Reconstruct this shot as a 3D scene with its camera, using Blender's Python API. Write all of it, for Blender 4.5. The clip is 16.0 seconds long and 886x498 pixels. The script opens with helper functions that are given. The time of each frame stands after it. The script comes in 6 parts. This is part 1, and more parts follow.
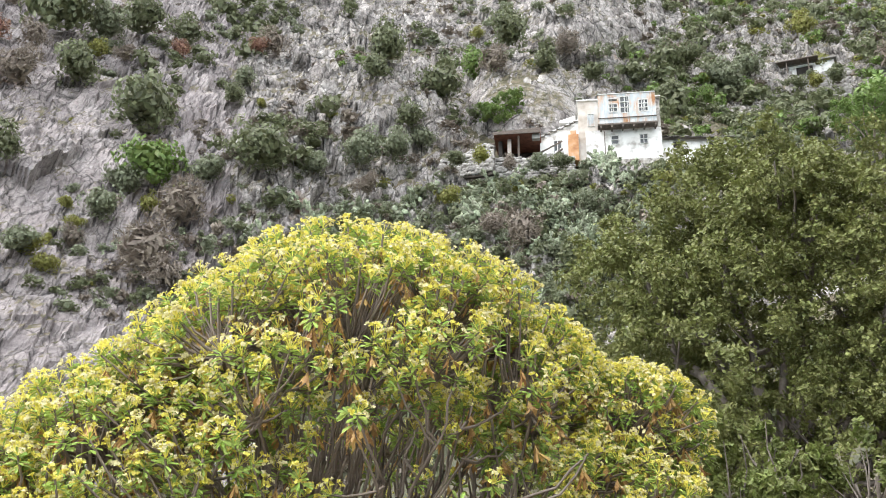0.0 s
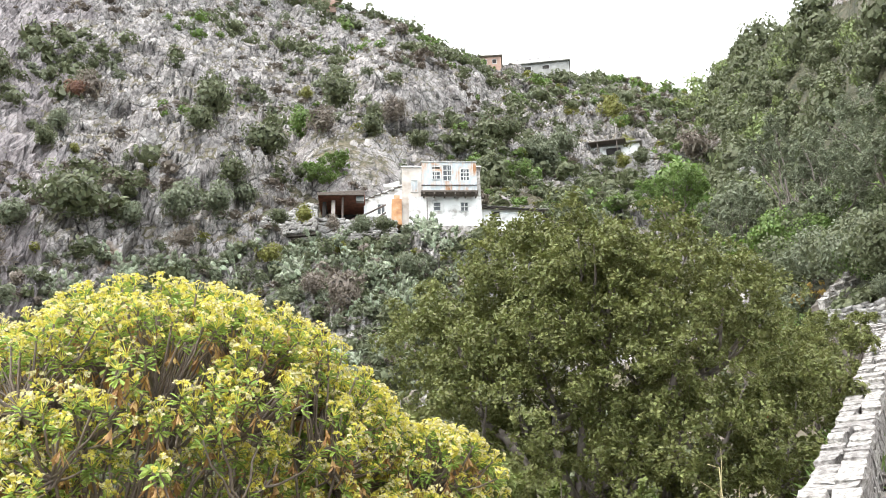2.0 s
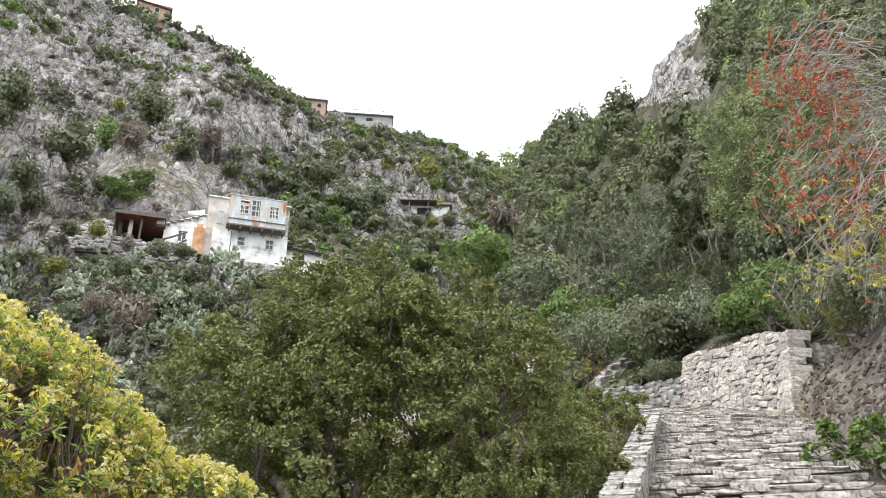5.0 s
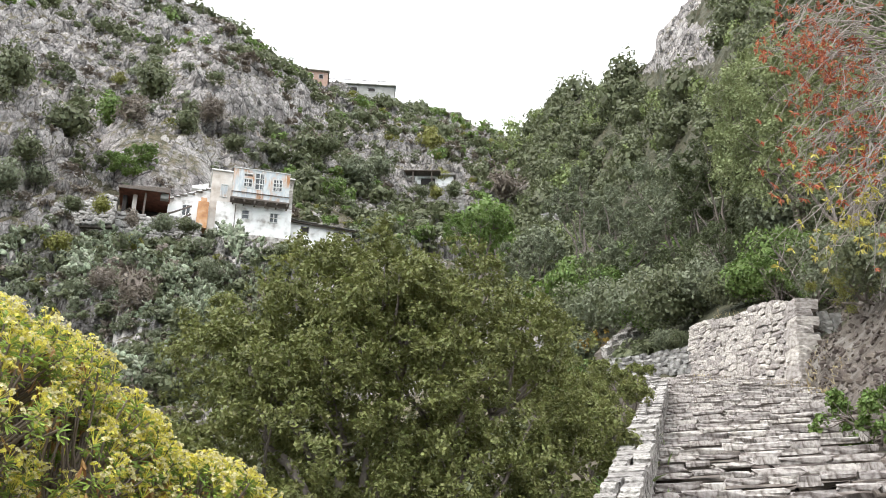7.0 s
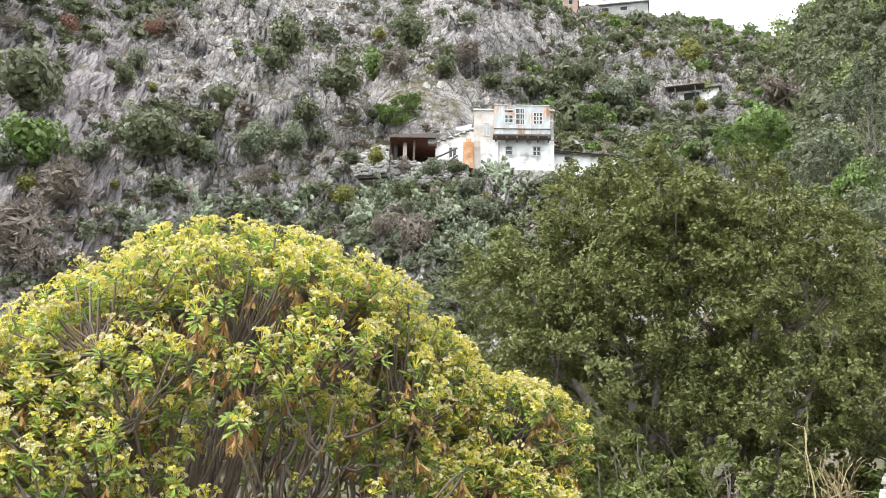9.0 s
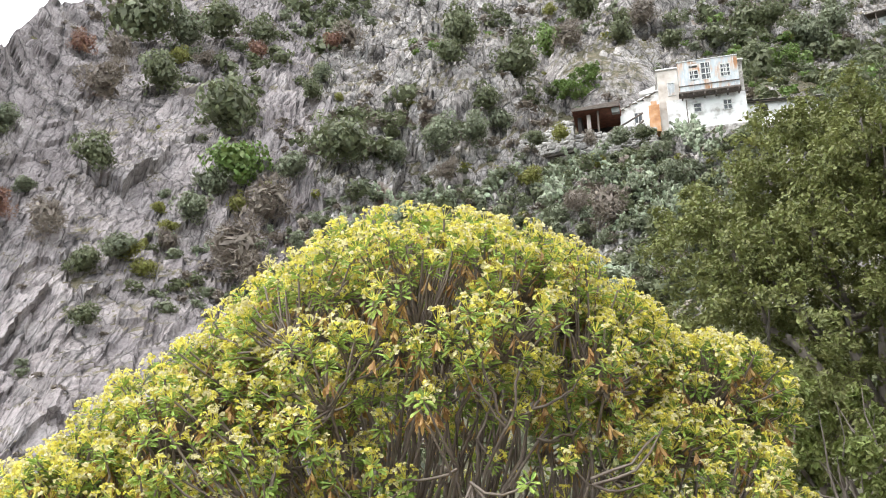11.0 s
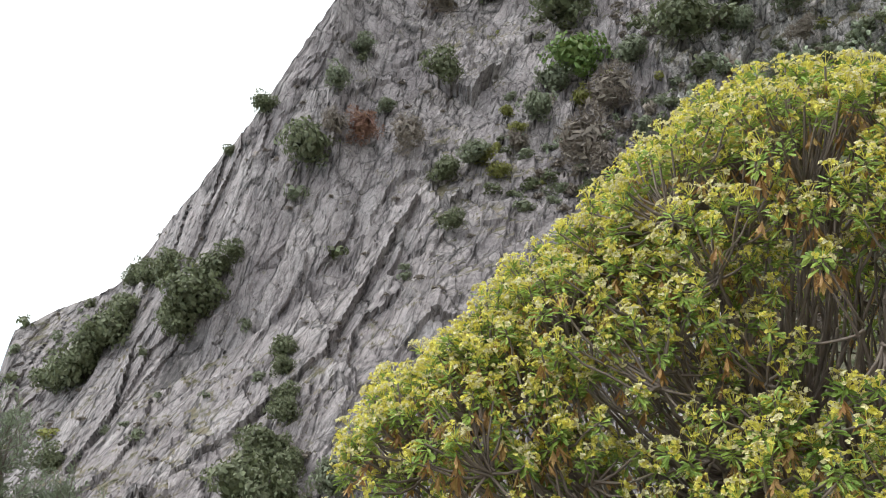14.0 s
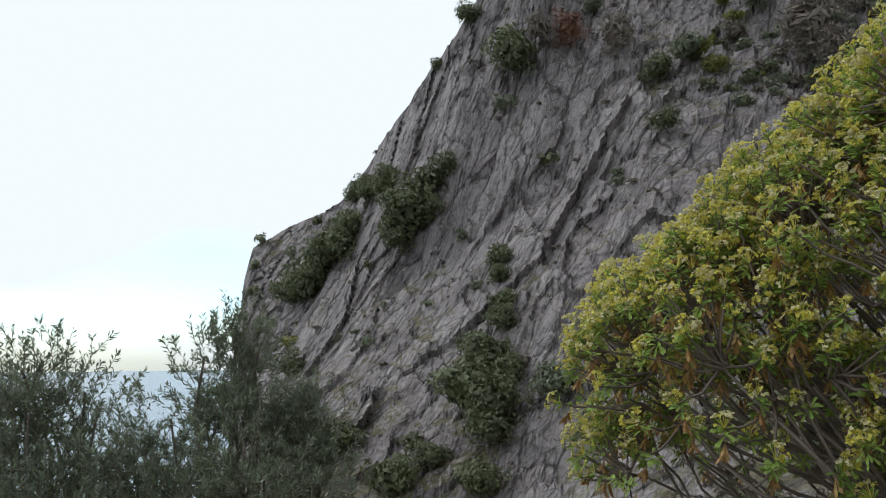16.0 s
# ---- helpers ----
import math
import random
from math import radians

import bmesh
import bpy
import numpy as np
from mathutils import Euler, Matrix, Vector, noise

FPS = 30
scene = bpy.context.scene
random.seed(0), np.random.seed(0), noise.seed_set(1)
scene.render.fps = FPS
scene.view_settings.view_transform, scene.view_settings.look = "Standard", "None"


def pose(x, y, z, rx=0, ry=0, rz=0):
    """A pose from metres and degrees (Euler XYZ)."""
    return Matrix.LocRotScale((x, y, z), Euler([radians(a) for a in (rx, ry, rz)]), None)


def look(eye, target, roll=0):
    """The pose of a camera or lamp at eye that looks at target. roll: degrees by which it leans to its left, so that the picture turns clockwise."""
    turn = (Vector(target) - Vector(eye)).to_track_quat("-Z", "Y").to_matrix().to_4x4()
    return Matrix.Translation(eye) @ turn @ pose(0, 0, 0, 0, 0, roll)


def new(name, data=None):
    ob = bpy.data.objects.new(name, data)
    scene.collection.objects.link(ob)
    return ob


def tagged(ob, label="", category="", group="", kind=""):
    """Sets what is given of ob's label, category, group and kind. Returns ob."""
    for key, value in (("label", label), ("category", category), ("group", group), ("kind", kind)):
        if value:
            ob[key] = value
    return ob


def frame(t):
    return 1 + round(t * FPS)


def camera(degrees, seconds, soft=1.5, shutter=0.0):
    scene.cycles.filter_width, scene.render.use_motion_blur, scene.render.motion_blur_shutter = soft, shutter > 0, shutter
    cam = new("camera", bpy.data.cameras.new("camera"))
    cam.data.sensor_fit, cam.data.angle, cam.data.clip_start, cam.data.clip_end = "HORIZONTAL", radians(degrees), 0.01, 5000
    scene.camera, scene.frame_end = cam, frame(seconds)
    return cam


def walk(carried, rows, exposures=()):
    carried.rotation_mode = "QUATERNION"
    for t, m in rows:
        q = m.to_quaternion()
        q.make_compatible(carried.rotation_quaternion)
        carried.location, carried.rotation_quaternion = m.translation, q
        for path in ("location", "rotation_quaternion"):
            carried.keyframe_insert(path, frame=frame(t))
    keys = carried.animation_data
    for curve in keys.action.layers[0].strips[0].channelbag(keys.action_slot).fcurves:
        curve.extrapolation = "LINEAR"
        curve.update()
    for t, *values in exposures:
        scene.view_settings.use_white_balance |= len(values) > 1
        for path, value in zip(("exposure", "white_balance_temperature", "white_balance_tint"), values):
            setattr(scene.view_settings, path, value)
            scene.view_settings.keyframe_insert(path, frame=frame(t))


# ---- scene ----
cam = camera(51.28, 16.0, soft=1.0)
# seconds, place in metres from the first eye, turn in degrees
ROWS = [
    (0.0, -0.000, 0.000, 0.000, 109.90, -0.70, -0.25),
    (0.5, 0.026, 0.018, 0.007, 110.02, 0.33, -1.75),
    (1.0, 0.025, -0.054, -0.027, 110.77, 1.40, -3.84),
    (1.5, 0.015, -0.147, -0.057, 111.82, 0.81, -9.13),
    (2.0, 0.019, -0.158, -0.046, 113.65, 1.31, -11.34),
    (2.5, 0.012, -0.174, -0.045, 114.87, 0.08, -13.93),
    (3.0, 0.017, -0.177, -0.045, 115.80, -0.13, -15.64),
    (3.5, 0.028, -0.168, -0.040, 116.31, 0.30, -17.69),
    (4.0, 0.048, -0.161, -0.035, 116.46, 0.57, -19.93),
    (4.5, 0.056, -0.142, -0.034, 116.54, 0.78, -21.41),
    (5.0, 0.055, -0.078, -0.039, 116.57, -0.33, -25.52),
    (5.2, 0.060, -0.059, -0.038, 116.19, -0.53, -26.27),
    (7.3, 0.060, -0.030, 0.062, 114.19, 0.69, -24.06),
    (7.5, 0.046, -0.025, 0.060, 114.12, -0.08, -21.86),
    (8.0, 0.014, -0.024, 0.049, 113.80, -0.29, -14.84),
    (8.5, -0.003, -0.029, 0.027, 112.27, -2.77, -11.38),
    (9.0, -0.012, -0.020, 0.021, 110.16, -1.40, -7.78),
    (9.2, -0.015, -0.009, 0.021, 109.81, -2.14, -6.73),
    (11.3, 0.092, 0.010, -0.004, 108.82, 1.81, 8.47),
    (11.5, 0.096, 0.005, -0.001, 108.72, 2.23, 10.19),
    (12.0, 0.098, 0.005, -0.010, 108.33, 2.26, 14.87),
    (12.5, 0.074, 0.012, -0.020, 106.70, 1.43, 18.48),
    (13.0, 0.041, 0.027, -0.024, 104.53, 1.81, 21.94),
    (13.5, 0.018, 0.016, -0.032, 103.50, 1.05, 24.57),
    (14.0, 0.010, -0.011, -0.053, 102.36, 0.46, 28.24),
    (14.5, 0.005, -0.000, -0.063, 100.54, 0.68, 31.51),
    (15.0, -0.009, 0.004, -0.078, 98.24, 1.61, 35.41),
    (15.5, -0.008, -0.036, -0.088, 97.02, 1.48, 38.65),
    (16.0, -0.016, -0.032, -0.086, 96.78, 0.65, 41.54),
]
EXPOSURES = [(0.0, 0.98, 6500, 10), (2.5, 1.08, 6500, 10), (3.2, 1.04, 6500, 10), (4.0, 0.84, 6500, 10), (5.0, 0.66, 6500, 10), (7.3, 0.72, 6500, 10), (9.0, 0.92, 6500, 10), (11.5, 0.92, 6500, 10), (12.5, 0.75, 6500, 10), (13.5, 0.48, 6480, 9), (14.5, 0.0, 6350, 6), (15.2, -0.5, 6250, 6), (16.0, -0.79, 6180, 6)]
walk(cam, [(t, pose(x, y, z, a, b, c)) for t, x, y, z, a, b, c in ROWS], EXPOSURES)

# ---- sky and sun: bright overcast ----
SUN_AZ, SUN_EL = -105.0, 48.0
world = bpy.data.worlds.new("sky")
scene.world = world
world.use_nodes = True
wn, wl = world.node_tree.nodes, world.node_tree.links
wn.clear()
w_out = wn.new("ShaderNodeOutputWorld")
w_bg = wn.new("ShaderNodeBackground")
w_sky = wn.new("ShaderNodeTexSky")
w_sky.sky_type, w_sky.sun_disc = "NISHITA", False
w_sky.sun_elevation, w_sky.sun_rotation = radians(SUN_EL), radians(SUN_AZ % 360)
w_gain = wn.new("ShaderNodeMix")
w_gain.data_type, w_gain.blend_type = "RGBA", "MULTIPLY"
w_gain.inputs["Factor"].default_value = 1.0
w_gain.inputs["B"].default_value = (0.30, 0.35, 0.43, 1)
w_tc = wn.new("ShaderNodeTexCoord")
w_map = wn.new("ShaderNodeMapping")
w_map.inputs["Scale"].default_value = (1.6, 1.6, 7.0)
w_noise = wn.new("ShaderNodeTexNoise")
w_noise.inputs["Scale"].default_value, w_noise.inputs["Detail"].default_value = 1.7, 6.0
w_ramp = wn.new("ShaderNodeValToRGB")
w_ramp.color_ramp.elements[0].position, w_ramp.color_ramp.elements[1].position = 0.30, 0.50
w_mix = wn.new("ShaderNodeMix")
w_mix.data_type = "RGBA"
w_mix.inputs["B"].default_value = (1.62, 1.66, 1.72, 1)
wl.new(w_sky.outputs["Color"], w_gain.inputs["A"])
wl.new(w_tc.outputs["Generated"], w_map.inputs["Vector"])
wl.new(w_map.outputs["Vector"], w_noise.inputs["Vector"])
w_sep = wn.new("ShaderNodeSeparateXYZ")
w_lift = wn.new("ShaderNodeMapRange")
w_lift.inputs["From Min"].default_value, w_lift.inputs["From Max"].default_value = 0.03, 0.20
w_lift.inputs["To Min"].default_value, w_lift.inputs["To Max"].default_value = -0.22, 0.22
w_add = wn.new("ShaderNodeMath")
wl.new(w_tc.outputs["Generated"], w_sep.inputs["Vector"])
wl.new(w_sep.outputs["Z"], w_lift.inputs["Value"])
wl.new(w_lift.outputs["Result"], w_add.inputs[0])
wl.new(w_noise.outputs["Fac"], w_add.inputs[1])
wl.new(w_add.outputs["Value"], w_ramp.inputs["Fac"])
wl.new(w_ramp.outputs["Color"], w_mix.inputs["Factor"])
wl.new(w_gain.outputs["Result"], w_mix.inputs["A"])
wl.new(w_mix.outputs["Result"], w_bg.inputs["Color"])
wl.new(w_bg.outputs["Background"], w_out.inputs["Surface"])
sun = new("sun", bpy.data.lights.new("sun", "SUN"))
sun.data.energy, sun.data.angle, sun.data.color = 1.5, radians(18), (1.0, 0.96, 0.9)
_a, _e = radians(SUN_AZ), radians(SUN_EL)
sun.matrix_world = look((60 * math.sin(_a) * math.cos(_e), 60 * math.cos(_a) * math.cos(_e), 60 * math.sin(_e)), (0, 0, 0))


# ---- materials ----
def material(name, colors, scale=4.0, detail=6.0, rough=0.85, bump=0.3, bump_scale=None, dist=0.02, spread=(0.3, 0.7), island=0.0, objrand=0.0, stretch=(1, 1, 1), sss=0.0):
    """Noise-driven colours between stops, with a finer bump; island and objrand vary the brightness piece by piece."""
    m = bpy.data.materials.new(name)
    m.use_nodes = True
    n, l = m.node_tree.nodes, m.node_tree.links
    b = n["Principled BSDF"]
    b.inputs["Roughness"].default_value = rough
    tc = n.new("ShaderNodeTexCoord")
    mp = n.new("ShaderNodeMapping")
    mp.inputs["Scale"].default_value = stretch
    l.new(tc.outputs["Object"], mp.inputs["Vector"])
    no = n.new("ShaderNodeTexNoise")
    no.inputs["Scale"].default_value, no.inputs["Detail"].default_value = scale, detail
    l.new(mp.outputs["Vector"], no.inputs["Vector"])
    ra = n.new("ShaderNodeValToRGB")
    el = ra.color_ramp.elements
    lo, hi = spread
    for i, c in enumerate(colors):
        p = lo + (hi - lo) * i / max(1, len(colors) - 1)
        e = el[i] if i < 2 else el.new(p)
        e.position = p
        e.color = (*c, 1)
    l.new(no.outputs["Fac"], ra.inputs["Fac"])
    out = ra.outputs["Color"]
    if island or objrand:
        hs = n.new("ShaderNodeHueSaturation")
        mr = n.new("ShaderNodeMapRange")
        if island:
            src = n.new("ShaderNodeNewGeometry").outputs["Random Per Island"]
        else:
            src = n.new("ShaderNodeObjectInfo").outputs["Random"]
        k = max(island, objrand)
        mr.inputs["To Min"].default_value, mr.inputs["To Max"].default_value = 1 - k, 1 + k
        l.new(src, mr.inputs["Value"])
        l.new(mr.outputs["Result"], hs.inputs["Value"])
        mh = n.new("ShaderNodeMapRange")
        mh.inputs["To Min"].default_value, mh.inputs["To Max"].default_value = 0.5 - 0.05 * k, 0.5 + 0.05 * k
        l.new(src, mh.inputs["Value"])
        l.new(mh.outputs["Result"], hs.inputs["Hue"])
        l.new(out, hs.inputs["Color"])
        out = hs.outputs["Color"]
    l.new(out, b.inputs["Base Color"])
    if bump:
        bn = n.new("ShaderNodeTexNoise")
        bn.inputs["Scale"].default_value, bn.inputs["Detail"].default_value = bump_scale or scale * 4, 8.0
        l.new(mp.outputs["Vector"], bn.inputs["Vector"])
        bu = n.new("ShaderNodeBump")
        bu.inputs["Strength"].default_value, bu.inputs["Distance"].default_value = bump, dist
        l.new(bn.outputs["Fac"], bu.inputs["Height"])
        l.new(bu.outputs["Normal"], b.inputs["Normal"])
    if sss:
        tr = n.new("ShaderNodeBsdfTranslucent")
        ms = n.new("ShaderNodeMixShader")
        ms.inputs["Fac"].default_value = sss
        l.new(out, tr.inputs["Color"])
        l.new(b.outputs["BSDF"], ms.inputs[1])
        l.new(tr.outputs["BSDF"], ms.inputs[2])
        l.new(ms.outputs["Shader"], n["Material Output"].inputs["Surface"])
    return m


def leafmat(name, a, b, rough=0.55, island=0.26, sss=0.25, grain=9.0):
    return material(name, [a, b], scale=grain, detail=4, rough=rough, bump=0.8, bump_scale=grain * 1.6, dist=0.08, island=island, sss=sss)


M_stone = material("pale_stone", [(0.10, 0.09, 0.08), (0.30, 0.28, 0.26), (0.47, 0.45, 0.42)], scale=5, bump=0.6, bump_scale=18, dist=0.02, objrand=0.28)
M_wall = material("pinkish_wall_stone", [(0.20, 0.17, 0.15), (0.40, 0.365, 0.335), (0.58, 0.545, 0.51)], scale=4, bump=0.6, bump_scale=16, dist=0.02, objrand=0.3)
# darker leaf for shaded bushes; the shade is put into its colour
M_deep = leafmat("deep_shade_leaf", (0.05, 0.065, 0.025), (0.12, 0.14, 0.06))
M_field = material("old_field_stone", [(0.13, 0.12, 0.11), (0.26, 0.25, 0.235), (0.42, 0.41, 0.39)], scale=1.5, bump=0.6, bump_scale=8, dist=0.04, objrand=0.3)
# same grain as the step stones, in a much darker brown
M_tread = material("dark_tread_stone", [(0.05, 0.038, 0.031), (0.115, 0.092, 0.077), (0.25, 0.22, 0.195)], scale=2, bump=0.6, bump_scale=16, dist=0.02, island=0.3, stretch=(4.0, 2.2, 0.6))
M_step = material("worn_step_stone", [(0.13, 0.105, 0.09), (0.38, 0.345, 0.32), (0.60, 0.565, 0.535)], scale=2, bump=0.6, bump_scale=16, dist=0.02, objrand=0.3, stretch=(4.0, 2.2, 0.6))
M_floor = material("woodland_floor", [(0.03, 0.035, 0.018), (0.06, 0.06, 0.032), (0.10, 0.085, 0.055)], scale=0.8, bump=0.7, bump_scale=5, dist=0.15)
M_earth = material("dry_earth", [(0.06, 0.048, 0.032), (0.12, 0.098, 0.066), (0.085, 0.088, 0.045)], scale=1.2, bump=0.6, bump_scale=9, dist=0.05)
M_bank = material("stony_bank_earth", [(0.055, 0.045, 0.036), (0.12, 0.10, 0.082), (0.22, 0.205, 0.185)], scale=2.5, detail=10, bump=0.9, bump_scale=12, dist=0.08)
M_mortar = material("dark_joint_earth", [(0.05, 0.042, 0.034), (0.13, 0.11, 0.09)], scale=6, bump=0.6, bump_scale=30, dist=0.02)
M_bark = material("grey_bark", [(0.11, 0.09, 0.075), (0.24, 0.205, 0.18)], scale=14, bump=0.5, dist=0.006)
M_stem = material("spurge_stem", [(0.13, 0.10, 0.08), (0.27, 0.22, 0.185)], scale=9, bump=0.3, dist=0.004)
M_white = material("whitewash", [(0.34, 0.32, 0.29), (0.66, 0.65, 0.63), (0.80, 0.80, 0.78)], scale=1.3, detail=10, bump=0.3, bump_scale=9, dist=0.03, spread=(0.34, 0.56))
M_plaster = material("stained_plaster", [(0.30, 0.24, 0.19), (0.52, 0.47, 0.42), (0.66, 0.64, 0.60)], scale=0.9, bump=0.4, bump_scale=7, dist=0.03)
M_slate = material("stone_slate", [(0.13, 0.125, 0.115), (0.30, 0.285, 0.26)], scale=3, bump=0.4, dist=0.02, objrand=0.3)
M_wood = material("weathered_wood", [(0.07, 0.055, 0.045), (0.17, 0.14, 0.12)], scale=6, bump=0.4, dist=0.01, stretch=(1, 1, 6))
M_tile = material("rusty_roof_sheet", [(0.12, 0.05, 0.035), (0.28, 0.11, 0.07)], scale=2.5, bump=0.4, dist=0.02)
M_panel = material("rust_streaked_sheet", [(0.34, 0.17, 0.08), (0.50, 0.40, 0.33), (0.42, 0.47, 0.50), (0.58, 0.59, 0.58)], scale=1.2, bump=0.2, stretch=(1.3, 1.3, 0.5), spread=(0.36, 0.62))
M_orange = material("orange_brick_plaster", [(0.33, 0.15, 0.07), (0.50, 0.27, 0.13), (0.55, 0.42, 0.32)], scale=1.6, bump=0.4, dist=0.02)
M_brick = material("pinkish_masonry", [(0.28, 0.17, 0.13), (0.40, 0.28, 0.22)], scale=2, bump=0.3, dist=0.02)
M_concrete = material("grey_concrete", [(0.20, 0.20, 0.185), (0.36, 0.355, 0.335)], scale=0.8, bump=0.2)
M_glass = material("dim_window_glass", [(0.03, 0.035, 0.04), (0.07, 0.08, 0.085)], scale=0.7, rough=0.12, bump=0)
# near-black colour that paints in the shade of rooms and porch
M_void = material("interior_shade", [(0.018, 0.015, 0.013), (0.04, 0.034, 0.03)], scale=1.5, bump=0)
M_frame = material("painted_frame", [(0.45, 0.45, 0.44), (0.66, 0.66, 0.64)], scale=5, bump=0.1)
M_oak = leafmat("oak_leaf", (0.115, 0.134, 0.036), (0.225, 0.236, 0.076), rough=0.5)
M_dark = leafmat("dark_shrub_leaf", (0.095, 0.112, 0.055), (0.175, 0.19, 0.098))
M_bright = leafmat("bright_shrub_leaf", (0.10, 0.165, 0.035), (0.18, 0.255, 0.065))
M_grey = leafmat("grey_green_leaf", (0.135, 0.158, 0.09), (0.23, 0.25, 0.165))
M_brown = leafmat("dry_brown_twig", (0.14, 0.115, 0.09), (0.25, 0.205, 0.165), sss=0.1)
M_red = leafmat("reddish_twig", (0.17, 0.075, 0.05), (0.26, 0.14, 0.09), sss=0.1)
M_yellow = leafmat("yellow_green_leaf", (0.17, 0.18, 0.04), (0.28, 0.27, 0.07))
M_olive = leafmat("olive_leaf", (0.16, 0.195, 0.115), (0.31, 0.355, 0.245), rough=0.45)
M_cactus = leafmat("prickly_pear_pad", (0.11, 0.14, 0.08), (0.33, 0.36, 0.25), sss=0.0, island=0.45)
M_ochre = leafmat("autumn_ochre_leaf", (0.34, 0.22, 0.05), (0.50, 0.36, 0.10))
M_redleaf = leafmat("autumn_red_leaf", (0.32, 0.075, 0.035), (0.50, 0.16, 0.08))
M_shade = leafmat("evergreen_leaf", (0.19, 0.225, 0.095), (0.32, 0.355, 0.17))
M_wood_light = leafmat("mid_green_leaf", (0.16, 0.205, 0.07), (0.28, 0.33, 0.13))
M_lime = leafmat("lime_leaf", (0.11, 0.20, 0.025), (0.19, 0.28, 0.045))
M_oak2 = leafmat("fresh_oak_leaf", (0.11, 0.14, 0.03), (0.19, 0.22, 0.06))
M_twig = material("bleached_twig", [(0.20, 0.17, 0.15), (0.36, 0.32, 0.29)], scale=9, bump=0.3, dist=0.004)
M_gold = leafmat("golden_leaf", (0.40, 0.36, 0.06), (0.58, 0.50, 0.14))
M_straw = material("straw", [(0.30, 0.24, 0.13), (0.46, 0.38, 0.22)], scale=5, bump=0, island=0.3)
M_spurge = leafmat("spurge_leaf", (0.17, 0.28, 0.05), (0.42, 0.52, 0.12), grain=6)
M_spurge_dry = leafmat("withered_spurge_leaf", (0.40, 0.21, 0.07), (0.55, 0.36, 0.15))
M_cream = leafmat("spurge_cyathium", (0.80, 0.72, 0.34), (0.90, 0.84, 0.54), island=0.12, sss=0.3, grain=30)
M_flower = leafmat("spurge_flower", (0.78, 0.69, 0.09), (0.93, 0.85, 0.24), island=0.2, sss=0.35, grain=30)


# ---- mesh helpers ----
def mesh_np(name, verts, faces, mats, smooth=False, mat_index=None):
    """A mesh from numpy vertices (n, 3) and faces (m, k), all with k corners."""
    me = bpy.data.meshes.new(name)
    m, k = faces.shape
    me.vertices.add(len(verts))
    me.vertices.foreach_set("co", np.ascontiguousarray(verts, dtype=np.float32).ravel())
    me.loops.add(m * k)
    me.loops.foreach_set("vertex_index", np.ascontiguousarray(faces, dtype=np.int32).ravel())
    me.polygons.add(m)
    me.polygons.foreach_set("loop_start", np.arange(0, m * k, k, dtype=np.int32))
    me.polygons.foreach_set("loop_total", np.full(m, k, dtype=np.int32))
    for mt in mats if isinstance(mats, (list, tuple)) else [mats]:
        me.materials.append(mt)
    if mat_index is not None:
        me.polygons.foreach_set("material_index", mat_index.astype(np.int32))
    me.polygons.foreach_set("use_smooth", np.full(m, smooth, dtype=bool))
    me.update(calc_edges=True)
    return me


def part(name, data, parent, label="", mat=None):
    """Link a mesh or bmesh as one part of a thing."""
    if isinstance(data, bmesh.types.BMesh):
        me = bpy.data.meshes.new(name)
        data.to_mesh(me)
        data.free()
        if mat:
            me.materials.append(mat)
        data = me
    ob = new(name, data)
    ob.parent = parent
    if label:
        ob["label"] = label
    return ob


def unit(v):
    return v / (np.linalg.norm(v, axis=-1, keepdims=True) + 1e-9)


def leaves_np(c, d, length, width, rng, droop=0.0):
    """Folded diamond leaves: bases c, directions d. Returns vertices and quads."""
    n = len(c)
    d = unit(d)
    s = unit(np.cross(d, rng.normal(size=(n, 3))))
    up = np.cross(s, d)
    L = np.broadcast_to(length, (n,))[:, None]
    W = np.broadcast_to(width, (n,))[:, None]
    fold = up * W * 0.35
    v = np.stack([c, c + d * L * 0.55 + s * W * 0.5 + fold, c + d * L - np.array([0, 0, 1]) * L * droop, c + d * L * 0.55 - s * W * 0.5 + fold], 1).reshape(-1, 3)
    f = np.arange(4 * n).reshape(n, 4)
    return v, f


def vnoise(p, seed=0):
    """Value noise in -1..1 on points (n, 3)."""
    i = np.floor(p).astype(np.int64)
    f = p - i
    f = f * f * (3 - 2 * f)
    out = 0

    def h(a, b, c):
        q = (a * 374761393 + b * 668265263 + c * 1440662683 + seed * 974634777) & 0xFFFFFFFF
        q = ((q ^ (q >> 13)) * 1274126177) & 0xFFFFFFFF
        q = ((q ^ (q >> 16)) * 2246822519) & 0xFFFFFFFF
        return ((q ^ (q >> 15)) & 0xFFFFFF) / 8388608.0 - 1.0

    for dx in (0, 1):
        for dy in (0, 1):
            for dz in (0, 1):
                w = (f[:, 0] if dx else 1 - f[:, 0]) * (f[:, 1] if dy else 1 - f[:, 1]) * (f[:, 2] if dz else 1 - f[:, 2])
                out = out + w * h(i[:, 0] + dx, i[:, 1] + dy, i[:, 2] + dz)
    return out


